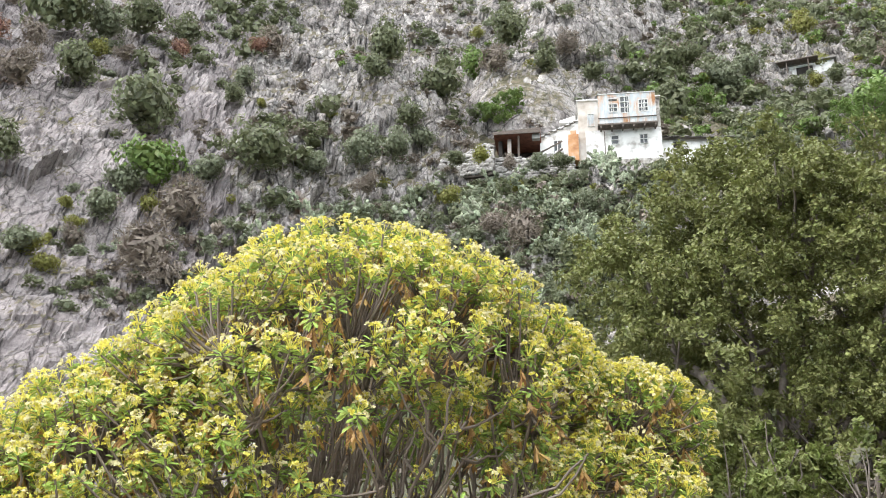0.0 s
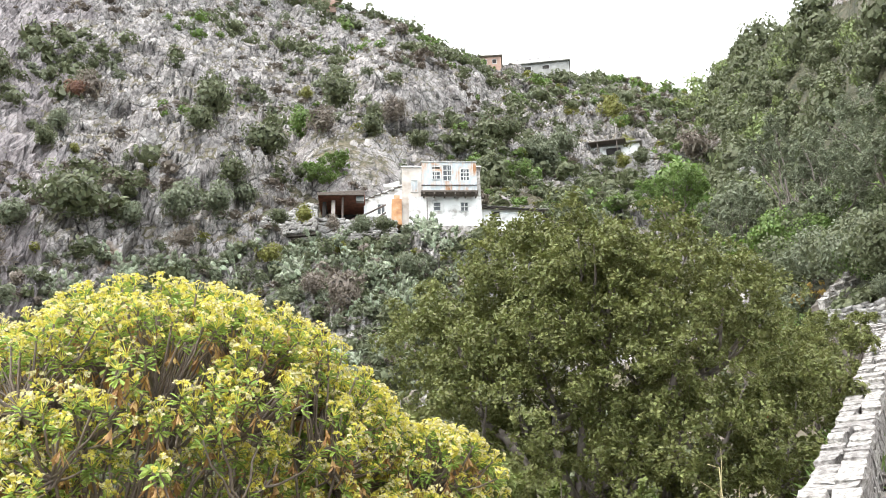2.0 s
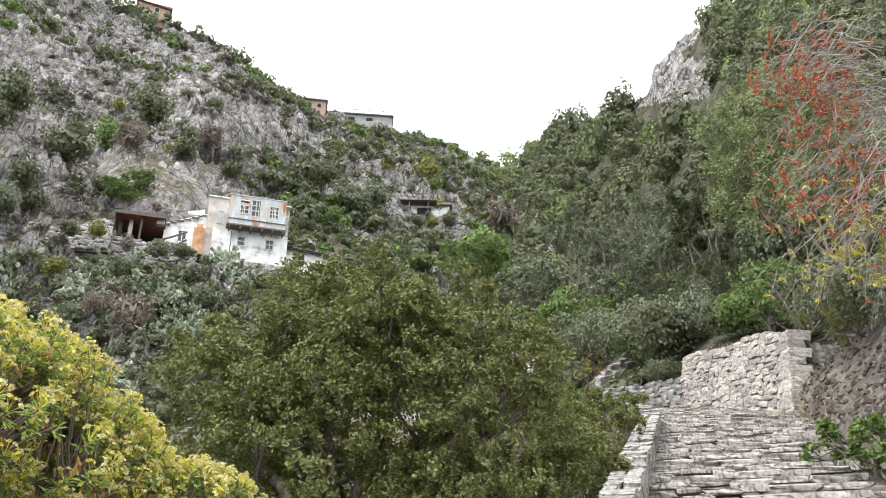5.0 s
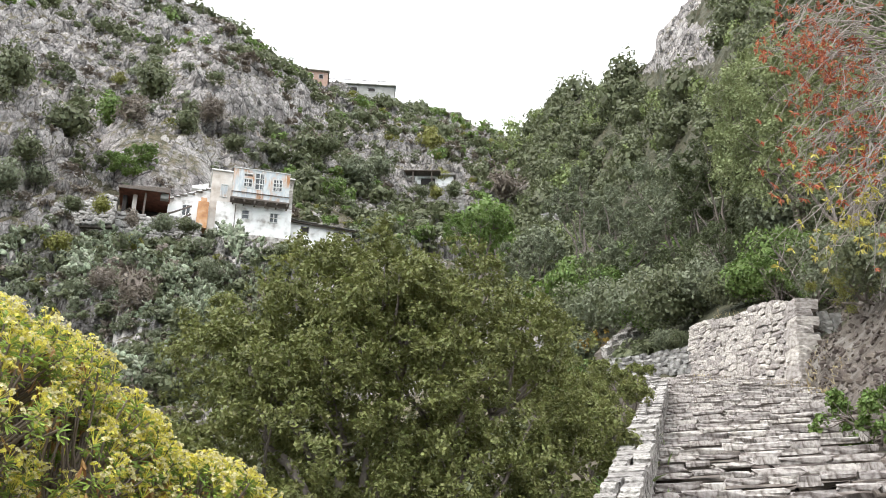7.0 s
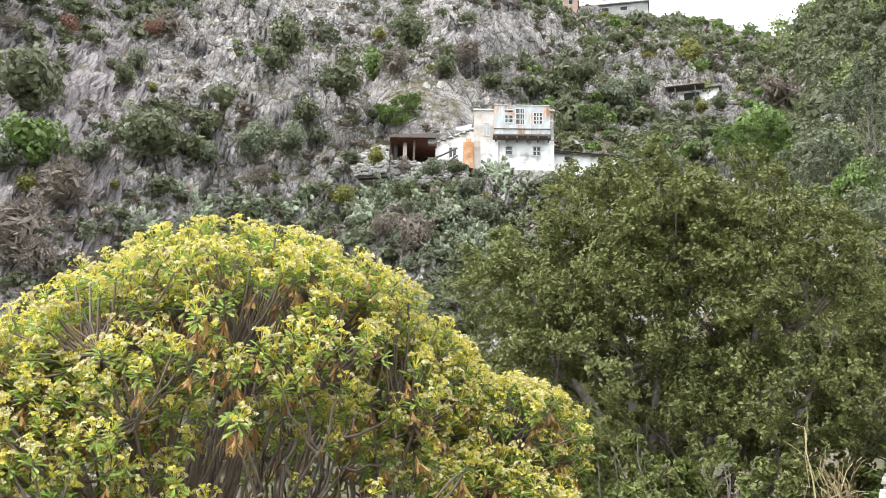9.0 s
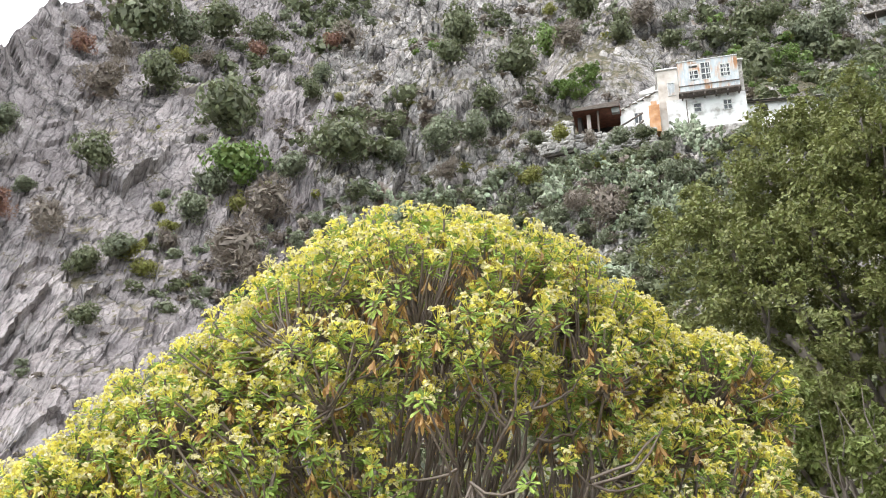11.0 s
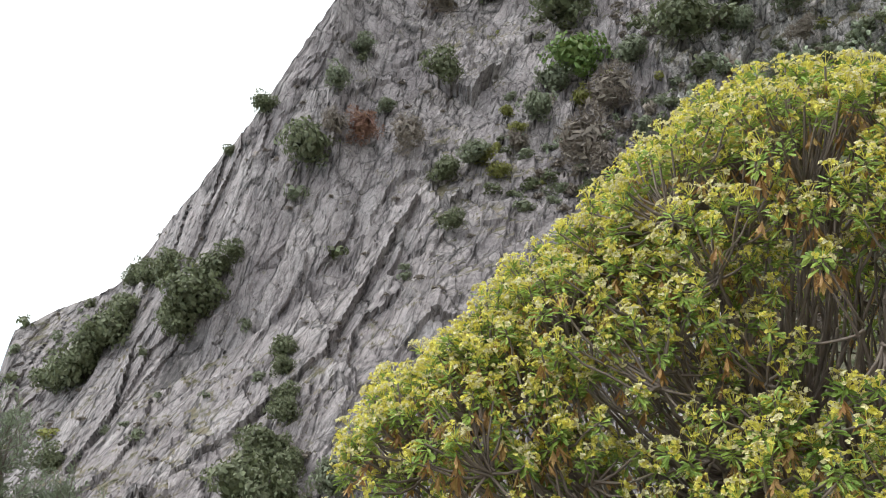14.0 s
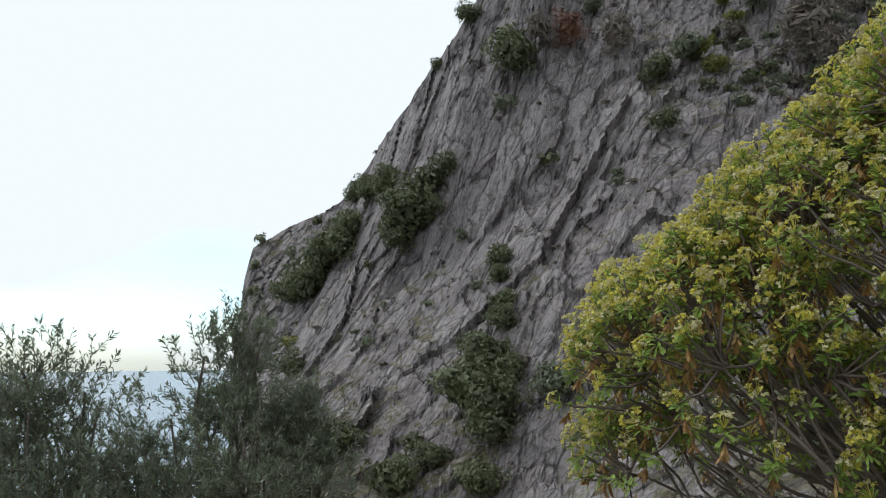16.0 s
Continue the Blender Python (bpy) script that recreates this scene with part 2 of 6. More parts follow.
def blades_np(c, face, length, width, rng, tumble=0.5, along_face=0.0):
    """Leaf quads centred on c whose faces look along face, loosened by tumble; along_face tips them up towards it."""
    n = len(c)
    nrm = unit(face + rng.normal(size=(n, 3)) * tumble)
    t = unit(np.cross(nrm, rng.normal(size=(n, 3))) + nrm * along_face)
    w = unit(np.cross(t, nrm))
    L = np.broadcast_to(length, (n,))[:, None]
    W = np.broadcast_to(width, (n,))[:, None]
    lift = nrm * W * 0.22
    v = np.stack([c - t * L * 0.5, c + w * W * 0.5 + lift, c + t * L * 0.5, c - w * W * 0.5 + lift], 1).reshape(-1, 3)
    return v, np.arange(4 * n).reshape(n, 4)


def fbm(p, octaves=4, seed=0, ridged=False):
    out, a, tot = 0.0, 1.0, 0.0
    for k in range(octaves):
        v = vnoise(p * (2.03 ** k) + 17.3 * k, seed + k)
        out = out + a * ((1 - 2 * np.abs(v)) if ridged else v)
        tot += a
        a *= 0.5
    return out / tot


# ---- the lie of the land ----
EYE_H, SLOPE, PATH_AZ = 1.65, 0.363, 41.0
PD = np.array([math.sin(radians(PATH_AZ)), math.cos(radians(PATH_AZ))])
PR = np.array([PD[1], -PD[0]])


def along(x, y):
    """Metres up the path and metres to its right."""
    return x * PD[0] + y * PD[1], x * PR[0] + y * PR[1]


def near_z(x, y):
    """Height of the ground close to the path."""
    u, v = along(x, y)
    base = -EYE_H + SLOPE * u
    left = np.clip(-v - 0.86, 0, None)
    return base - 0.9 * np.clip(left / 0.5, 0, 1) - 0.48 * left


# bearing: skyline rise and distance, shoulder rise and distance, foot rise and distance
RIDGE = [(-179, -5.0, 60), (-110, -14.0, 60), (-70, -14.0, 70), (-56, -13.0, 80), (-53.4, -9.0, 84), (-52.9, 4.5, 85), (-52.3, 6.9, 85), (-50.5, 8.0, 86), (-47, 9.4, 82), (-43, 14.9, 72), (-39.5, 19.9, 68), (-36.8, 23.8, 68), (-34, 27.4, 70), (-30.8, 31.2, 82), (-27.2, 32.4, 92), (-24, 34.0, 100), (-20, 36.5, 110), (-14, 38.5, 120), (-6, 39.2, 130), (4.8, 38.0, 140), (10, 37.0, 146), (14, 35.7, 150)]
RIDGE += [(17, 34.4, 153), (19, 33.9, 156), (21.6, 33.6, 162), (25, 33.0, 170), (30.3, 31.4, 185), (31.8, 32.5, 165), (34, 33.6, 158), (40.6, 34.7, 140), (41.2, 36.4, 138), (43.2, 37.9, 135), (46.3, 38.8, 120), (52, 40.0, 110), (75, 41.0, 100), (110, 36.0, 90), (150, 15.0, 80), (181, -5.0, 60)]
SHOULDER = [(-179, -8, 40), (-110, -16, 45), (-70, -16, 50), (-56, -15, 60), (-52.7, -2, 74), (-45, 3, 64), (-36, 8.5, 58), (-28, 15.5, 58), (-17, 17, 58), (-8, 21.5, 62), (4, 24.8, 66), (16, 25.0, 67), (22, 27.5, 92), (30, 26.5, 110), (36, 25, 95), (41, 24, 60), (46, 25, 42), (52, 26, 30), (60, 27, 24), (75, 27, 20), (110, 25, 18), (150, 5, 25), (181, -8, 40)]
FOOT = [(-179, -14, 30), (-110, -20, 32), (-70, -20, 36), (-56, -18, 40), (-45, -12, 42), (-36, -9.5, 42), (-28, -3, 43), (-17, 3, 44), (-8, 8, 44), (4, 14, 45), (14, 16, 45), (22, 17, 44), (30, 16.8, 38), (36, 17.0, 28), (40.8, 18.8, 24.3), (43, 20.0, 22.3), (45, 19.9, 20.8), (46.8, 19.3, 20.0), (48.3, 18.4, 19.6), (49.6, 17.4, 18.6), (52, 16.4, 15.6), (55, 16.4, 12.0), (60, 17, 9), (75, 12, 6), (110, 0, 4.5), (150, -14, 10), (181, -14, 30)]


def west(az):
    """Bearings of the western cliff, set slightly further round."""
    return az - 0.93 * np.clip((-12.0 - az) / 14.0, 0, 1)


RIDGE, SHOULDER, FOOT = ([(float(west(a)), e + (0.25 if -50 < a < -20 else 0.0), r) for a, e, r in rows] for rows in (RIDGE, SHOULDER, FOOT))


def table(rows, az):
    a, e, r = np.array(rows).T
    return np.interp(az, a, e), np.interp(az, a, r)


def start_ring(az):
    """Where the hillside leaves the ground by the path."""
    d = np.radians(az - PATH_AZ)
    right = np.where((d > 0.03) & (d < 2.6), 1.9 / np.clip(np.sin(np.clip(d, 0.03, 2.6)), 0.06, None), 24.0)
    wall = np.interp(az, [40.8, 42.6, 44.6, 47.0], [23.9, 22.1, 20.6, 19.3])
    r = np.where((az > 40.8) & (az < 47.0), wall, np.minimum(24.0, right))
    r = np.where((az >= 47.0) & (az < 51.6), np.interp(az, [47.0, 48.6, 51.6], [19.3, 17.0, 10.4]), r)
    x, y = r * np.sin(np.radians(az)), r * np.cos(np.radians(az))
    return r, near_z(x, y) - 0.05


def hill_profile(az, s):
    """Distance and height on the hillside at bearings az and s from 0 (by the path) over 1 (foot), 2 (shoulder), 3 (skyline) to 4 (behind)."""
    r0, z0 = start_ring(az)
    ef, rf = table(FOOT, az)
    em, rm = table(SHOULDER, az)
    er, rr = table(RIDGE, az)
    zf, zm, zr = rf * np.tan(np.radians(ef)), rm * np.tan(np.radians(em)), rr * np.tan(np.radians(er))
    rb, zb = rr * 1.5, zr - rr * 0.35
    k = np.clip(np.floor(s), 0, 3).astype(int)
    f = s - k
    R = np.stack([r0, rf, rm, rr, rb])
    Z = np.stack([z0, zf, zm, zr, zb])
    j = np.arange(len(az))
    return R[k, j] * (1 - f) + R[k + 1, j] * f, Z[k, j] * (1 - f) + Z[k + 1, j] * f


def cells(p, seed=0):
    """Nearest and second-nearest distances to jittered cells, and a random value and tilt of the nearest one."""
    i = np.floor(p).astype(np.int64)
    f1 = np.full(len(p), 9.0)
    f2 = np.full(len(p), 9.0)
    val = np.zeros(len(p))
    tilt = np.zeros(len(p))

    def h(a, b, c, k):
        q = (a * 374761393 + b * 668265263 + c * 1440662683 + (seed + k) * 974634777) & 0xFFFFFFFF
        q = ((q ^ (q >> 13)) * 1274126177) & 0xFFFFFFFF
        q = ((q ^ (q >> 16)) * 2246822519) & 0xFFFFFFFF
        return ((q ^ (q >> 15)) & 0xFFFF) / 65536.0

    for dx in (-1, 0, 1):
        for dy in (-1, 0, 1):
            for dz in (-1, 0, 1):
                a, b, c = i[:, 0] + dx, i[:, 1] + dy, i[:, 2] + dz
                qx, qy, qz = a + h(a, b, c, 1), b + h(a, b, c, 2), c + h(a, b, c, 3)
                d = np.sqrt((p[:, 0] - qx) ** 2 + (p[:, 1] - qy) ** 2 + (p[:, 2] - qz) ** 2)
                near = d < f1
                f2 = np.where(near, f1, np.minimum(f2, d))
                v = h(a, b, c, 4)
                val = np.where(near, v, val)
                tilt = np.where(near, (p[:, 2] - qz) * (v * 2 - 0.6) + (p[:, 0] - qx) * (h(a, b, c, 5) - 0.5) * 1.6, tilt)
                f1 = np.where(near, d, f1)
    return f1, f2, val, tilt


def rock_push(p, az):
    """Displacement of the hillside, in metres towards the valley: folds, tilted blocks, ribs and cracks."""
    cliff = np.clip((-13 - az) / 10, 0, 1) * np.clip((az + 60) / 6, 0, 1)
    wood = np.clip((az - 28) / 6, 0, 1) * np.clip((48 - az) / 4, 0, 1)
    rise = np.degrees(np.arctan2(p[:, 2], np.hypot(p[:, 0], p[:, 1])))
    wood = wood * (1 - np.clip((az - 39) / 1, 0, 1) * np.clip((45 - az) / 1, 0, 1) * np.clip((rise - 33.5) / 0.8, 0, 1))
    big = fbm(p * 0.055, 3, 3) * 3.0
    soft = (1 - 0.9 * cliff)[:, None]
    w = p + 0.22 * soft * np.stack([vnoise(p * 0.5, 41), vnoise(p * 0.5, 42), vnoise(p * 0.5, 43)], 1)
    dip = np.array([[0.801, 0.561, -0.208], [-0.57, 0.82, 0.0], [0.022, 0.015, 0.125]]).T
    q = w @ dip
    _, _, v1, t1 = cells(w * 0.22, 5)
    _, _, v2, t2 = cells(w * 0.62 * np.array([1, 1, 0.75]), 6)
    _, _, v4, t4 = cells(w * 1.5, 7)
    blocks = (v1 - 0.5) * 1.5 + t1 * 1.4 + ((v2 - 0.5) * 0.8 + t2 * 0.9) * 0.9 + (v4 - 0.5) * 0.35 + t4 * 0.4
    # long joints that lean across the face, broken into slabs of three sizes, with a few ledges
    _, _, v6, t6 = cells(q * 0.16, 12)
    _, _, v3, t3 = cells(q * 0.5, 8)
    _, _, v5, t5 = cells(q * 1.3, 9)
    _, _, v7, t7 = cells(w * np.array([0.5, 0.5, 0.9]), 10)
    slabs = (v6 - 0.5) * 0.7 + t6 * 0.9 + (v3 - 0.5) * 0.55 + t3 * 0.5 + (v5 - 0.5) * 0.10 + t5 * 0.06 + (v7 - 0.5) * 0.25 + t7 * 0.25
    return big * (0.3 + 0.7 * (1 - cliff)) + slabs * (0.25 + 0.75 * cliff) * (1 - 0.8 * wood) + blocks * (1 - 0.88 * cliff) * (1 - 0.8 * wood)


def hill_point(az, s):
    """Points of the finished surface."""
    r, z = hill_profile(az, s)
    a = np.radians(az)
    p = np.stack([r * np.sin(a), r * np.cos(a), z], 1)
    k = rock_push(p, az) * np.clip((s - 0.45) / 0.5, 0, 1) * np.clip((r - 14) / 30, 0, 1) * np.clip((3.25 - s) / 0.3, 0.35, 1)
    ledge = np.clip((az - 0) / 2, 0, 1) * np.clip((21 - az) / 2, 0, 1) * np.clip((s - 1.82) / 0.1, 0, 1) * np.clip((2.22 - s) / 0.1, 0, 1)
    k = k * (1 - 0.9 * ledge) - 0.9 * ledge
    e = np.degrees(np.arctan2(z, r))
    for az0, e0, wa, we, out in ((5.7, 28.9, 4.0, 2.3, 3.4), (9.8, 33.4, 5.8, 2.0, 4.2), (-5.0, 28.6, 5.5, 2.4, 2.6), (20.5, 31.4, 4.0, 0.9, 2.2)):
        k = k + out * np.sqrt(np.clip(1 - ((az - az0) / wa) ** 2 - ((e - e0) / we) ** 2, 0, 1)) * np.clip(s - 1, 0, 1)
    p[:, 0] -= np.sin(a) * k * 0.75
    p[:, 1] -= np.cos(a) * k * 0.75
    p[:, 2] += k * 0.45
    side = (vnoise(p * 0.33, 61) * 0.9 + vnoise(p * 0.9, 62) * 0.35) * np.clip((r - 25) / 20, 0, 1) * (0.45 - 0.40 * np.clip((-13 - az) / 8, 0, 1))
    p[:, 0] += np.cos(a) * side
    p[:, 1] -= np.sin(a) * side
    return p


# ---- hillside ----
def hill_material(name, tone, strata):
    m = bpy.data.materials.new(name)
    m.use_nodes = True
    n, l = m.node_tree.nodes, m.node_tree.links
    b = n["Principled BSDF"]
    b.inputs["Roughness"].default_value = 0.92
    tc = n.new("ShaderNodeTexCoord")

    def aligned(dip):
        """Coordinates whose z axis runs along the strata of the cliff."""
        v = tc.outputs["Object"]
        if dip:
            for rot in ((0, 0, radians(-35)), (0, radians(-12), 0)):
                mp = n.new("ShaderNodeMapping")
                mp.inputs["Rotation"].default_value = rot
                l.new(v, mp.inputs["Vector"])
                v = mp.outputs["Vector"]
        return v

    def noise_node(scale, detail, stretch=None, dip=False, rough=0.72):
        t = n.new("ShaderNodeTexNoise")
        t.inputs["Scale"].default_value, t.inputs["Detail"].default_value, t.inputs["Roughness"].default_value = scale, detail, rough
        mp = n.new("ShaderNodeMapping")
        mp.inputs["Scale"].default_value = stretch or (1, 1, 1)
        l.new(aligned(dip), mp.inputs["Vector"])
        l.new(mp.outputs["Vector"], t.inputs["Vector"])
        return t.outputs["Fac"]

    def crack_node(scale, stretch, dip=True):
        t = n.new("ShaderNodeTexVoronoi")
        t.feature = "DISTANCE_TO_EDGE"
        t.inputs["Scale"].default_value = scale
        mp = n.new("ShaderNodeMapping")
        mp.inputs["Scale"].default_value = stretch
        l.new(aligned(dip), mp.inputs["Vector"])
        wob = n.new("ShaderNodeVectorMath")
        wob.operation = "MULTIPLY_ADD"
        wn3 = n.new("ShaderNodeTexNoise")
        wn3.inputs["Scale"].default_value, wn3.inputs["Detail"].default_value = 0.9, 5
        l.new(tc.outputs["Object"], wn3.inputs["Vector"])
        l.new(wn3.outputs["Color"], wob.inputs[0])
        wob.inputs[1].default_value = (0.34, 0.34, 0.10)
        l.new(mp.outputs["Vector"], wob.inputs[2])
        l.new(wob.outputs["Vector"], t.inputs["Vector"])
        r = n.new("ShaderNodeMapRange")
        r.inputs["From Max"].default_value = 0.22
        l.new(t.outputs["Distance"], r.inputs["Value"])
        return r.outputs["Result"]

    def plate_node(scale, stretch):
        """A random value for each angular, elongated plate of rock."""
        t = n.new("ShaderNodeTexVoronoi")
        t.inputs["Scale"].default_value = scale
        mp = n.new("ShaderNodeMapping")
        mp.inputs["Scale"].default_value = stretch
        l.new(aligned(True), mp.inputs["Vector"])
        l.new(mp.outputs["Vector"], t.inputs["Vector"])
        sp = n.new("ShaderNodeSeparateColor")
        l.new(t.outputs["Color"], sp.inputs["Color"])
        return sp.outputs["Red"]

    def ramp(fac, stops):
        r = n.new("ShaderNodeValToRGB")
        for i, (p, c) in enumerate(stops):
            e = r.color_ramp.elements[i] if i < 2 else r.color_ramp.elements.new(p)
            e.position, e.color = p, (*c, 1)
        l.new(fac, r.inputs["Fac"])
        return r.outputs["Color"]

    def mix(fac, a, c, mode="MIX"):
        x = n.new("ShaderNodeMix")
        x.data_type, x.blend_type = "RGBA", mode
        for sock, v in (("Factor", fac), ("A", a), ("B", c)):
            if isinstance(v, (int, float)):
                x.inputs[sock].default_value = v
            else:
                l.new(v, x.inputs[sock])
        return x.outputs["Result"]

    long, mid = (0.12, 0.16) if strata else (0.75, 0.8)
    tones = ((0.34, (0.152, 0.137, 0.139)), (0.48, (0.215, 0.197, 0.199)), (0.60, (0.252, 0.236, 0.237)), (0.72, (0.34, 0.322, 0.316))) if strata else ((0.34, (0.16, 0.148, 0.144)), (0.46, (0.26, 0.247, 0.24)), (0.58, (0.34, 0.327, 0.318)), (0.70, (0.47, 0.455, 0.44)))
    rock = ramp(noise_node(0.35, 12), [(p, tuple(tone * c for c in q)) for p, q in tones])
    plates = plate_node(0.42, (1, 1, long))
    flakes = plate_node(1.3, (1, 1, mid))
    rock = mix(0.8, rock, ramp(plates, [(0.0, (0.82, 0.80, 0.80)), (1.0, (1.14, 1.13, 1.11))]), "MULTIPLY")
    rock = mix(0.7, rock, ramp(flakes, [(0.0, (0.88, 0.87, 0.87) if strata else (0.78, 0.77, 0.77)), (1.0, (1.08, 1.07, 1.07) if strata else (1.16, 1.15, 1.14))]), "MULTIPLY")
    streak = ramp(noise_node(1.1, 9, (1.0, 1.0, 0.14 if strata else 0.9), True), [(0.38, (0.55, 0.53, 0.53)), (0.50, (1.03, 1.02, 1.01))])
    rock = mix(0.6, rock, streak, "MULTIPLY")
    # shade inside the cracks, put into the rock colour by multiplying it down
    for size, depth in ((0.42, 0.16), (0.85, 0.35), (1.5, 0.5)):
        joint_shade = ramp(crack_node(size, (1, 1, long if size < 1 else mid)), [(0.0, (depth, depth, depth)), (0.20, (1, 1, 1))])
        gaps = ramp(noise_node(0.7 * size + 0.4, 5), [(0.38, (0.05, 0.05, 0.05)), (0.52, (0.95, 0.95, 0.95))])
        rock = mix(gaps, rock, mix(1.0, rock, joint_shade, "MULTIPLY"))
    speck = ramp(noise_node(5.0, 8, None, False, 0.78), [(0.36, (0.62, 0.61, 0.61)), (0.50, (1, 1, 1)), (0.66, (1.22, 1.21, 1.20))])
    rock = mix(0.9, rock, speck, "MULTIPLY")
    rust = ramp(noise_node(0.12, 5), [(0.66, (0, 0, 0)), (0.74, (1, 1, 1))])
    rust_c = ramp(noise_node(0.9, 4), [(0.4, (0.26, 0.15, 0.09)), (0.6, (0.36, 0.30, 0.24))])
    rock = mix(rust, rock, rust_c)
    scrub = ramp(noise_node(1.4, 8), [(0.34, (0.05, 0.055, 0.02)), (0.50, (0.125, 0.11, 0.065)), (0.64, (0.20, 0.165, 0.115))])
    geo = n.new("ShaderNodeNewGeometry")
    sep = n.new("ShaderNodeSeparateXYZ")
    l.new(geo.outputs["True Normal"], sep.inputs["Vector"])
    add = n.new("ShaderNodeMath")
    add.operation = "MULTIPLY_ADD"
    add.inputs[1].default_value = 0.55
    l.new(sep.outputs["Z"], add.inputs[0])
    l.new(noise_node(0.22, 8), add.inputs[2])
    mask = ramp(add.outputs["Value"], [(0.88, (0, 0, 0)), (0.97, (1, 1, 1))] if strata else [(0.72, (0, 0, 0)), (0.84, (1, 1, 1))])
    l.new(mix(mask, rock, scrub), b.inputs["Base Color"])
    normal = None
    relief = [(crack_node(0.42, (1, 1, long)), 0.9, 0.45), (plates, 0.5, 0.25), (crack_node(1.3, (1, 1, mid)), 0.6 if strata else 0.8, 0.16), (flakes, 0.35 if strata else 0.5, 0.10), (noise_node(2.2, 12, (1, 1, 0.6 if strata else 1.0), True, 0.70), 0.75 if strata else 0.8, 0.26)]
    for height, strength, dist in relief:
        bu = n.new("ShaderNodeBump")
        bu.inputs["Strength"].default_value, bu.inputs["Distance"].default_value = strength, dist
        l.new(height, bu.inputs["Height"])
        if normal:
            l.new(normal, bu.inputs["Normal"])
        normal = bu.outputs["Normal"]
    l.new(normal, b.inputs["Normal"])
    return m


M_hill = hill_material("limestone_slope", 1.42, False)
M_cliff = hill_material("limestone_cliff", 1.36, True)
az_cols = np.concatenate([np.linspace(-179, -62, 40, endpoint=False), np.linspace(-62, 62, 900, endpoint=False), np.linspace(62, 181, 60)])
s_rows = np.concatenate([np.linspace(0, 1, 30, endpoint=False), np.linspace(1, 2, 90, endpoint=False), np.linspace(2, 3.05, 165, endpoint=False), np.linspace(3.05, 4, 12)])
AZ, SS = np.meshgrid(az_cols, s_rows)
hv = hill_point(AZ.ravel(), SS.ravel())
nc, nr = len(az_cols), len(s_rows)
gi = np.arange(nr * nc).reshape(nr, nc)
hf = np.stack([gi[:-1, :-1], gi[:-1, 1:], gi[1:, 1:], gi[1:, :-1]], -1).reshape(-1, 4)
mid_az = AZ[:-1, :-1].ravel() + 3.0 * fbm(hv[hf[:, 0]] * 0.08, 3, 51)
mid_z = np.degrees(np.arctan2(hv[hf[:, 0], 2], np.hypot(hv[hf[:, 0], 0], hv[hf[:, 0], 1])))
woods = (mid_az > 31.5) & ~((mid_az > 39.9) & (mid_az < 44.2) & (mid_z > 34.4))
hillside = tagged(new("hillside", mesh_np("hillside", hv, hf, [M_hill, M_floor, M_cliff, M_bank], smooth=False, mat_index=np.where((mid_az > 46.0) & (np.hypot(hv[hf[:, 0], 0], hv[hf[:, 0], 1]) < 19), 3, np.where(woods | ((mid_z < 13.5) & (mid_az > -11)), 1, np.where(mid_az < -14, 2, 0))))), "steep grey limestone hillside with scrub, cliffs and ledges", "hillside", kind="structure")

HILL = hv.reshape(nr, nc, 3)


def hill_column(az):
    k = int(np.argmin(np.abs(az_cols - az)))
    return HILL[:, k]


def on_hill(az, rise):
    """The place on the hillside that lies at this bearing and rise from the start of the walk."""
    p = hill_column(az)[: nr - 12]
    e = np.degrees(np.arctan2(p[:, 2], np.hypot(p[:, 0], p[:, 1])))
    k = np.argmax(e >= rise) if (e >= rise).any() else len(p) - 1
    return Vector(p[k])


# near ground, out to where the hillside begins, and the sea
ga, gr = np.meshgrid(np.linspace(-180, 180, 181), np.concatenate([[0.05], np.linspace(0.6, 26, 60)]))
gx, gy = gr * np.sin(np.radians(ga)), gr * np.cos(np.radians(ga))
gz = near_z(gx, gy) - 0.12
gp = np.stack([gx.ravel(), gy.ravel(), gz.ravel()], 1)
gp[:, 2] += fbm(gp * 1.1, 3, 5) * 0.12 - 0.05
right = along(gp[:, 0], gp[:, 1])[1] > 1.5
gp[right, 2] -= 0.6
gi = np.arange(gp.shape[0]).reshape(ga.shape)
gf = np.stack([gi[:-1, :-1], gi[:-1, 1:], gi[1:, 1:], gi[1:, :-1]], -1).reshape(-1, 4)
tagged(new("ground", mesh_np("ground", gp, gf, M_earth, smooth=True)), "dry earth ground falling away beside the stepped path", "ground", kind="structure")
M_sea = material("sea_water", [(0.10, 0.16, 0.22), (0.14, 0.20, 0.26)], scale=0.02, rough=0.25, bump=0.2, bump_scale=0.3, dist=0.3)
sa = np.linspace(0, 2 * np.pi, 97)[:-1]
sr = np.array([60.0, 300.0, 1200.0, 4300.0])
sv = np.stack([(sr[:, None] * np.sin(sa)).ravel(), (sr[:, None] * np.cos(sa)).ravel(), np.full(4 * 96, -38.0)], 1)
sg = np.arange(4 * 96).reshape(4, 96)
sf = np.stack([sg[:-1], np.roll(sg, -1, 1)[:-1], np.roll(sg, -1, 1)[1:], sg[1:]], -1).reshape(-1, 4)
tagged(new("sea", mesh_np("sea", sv, sf, M_sea)), "hazy grey-blue sea far below", "sea", kind="structure")


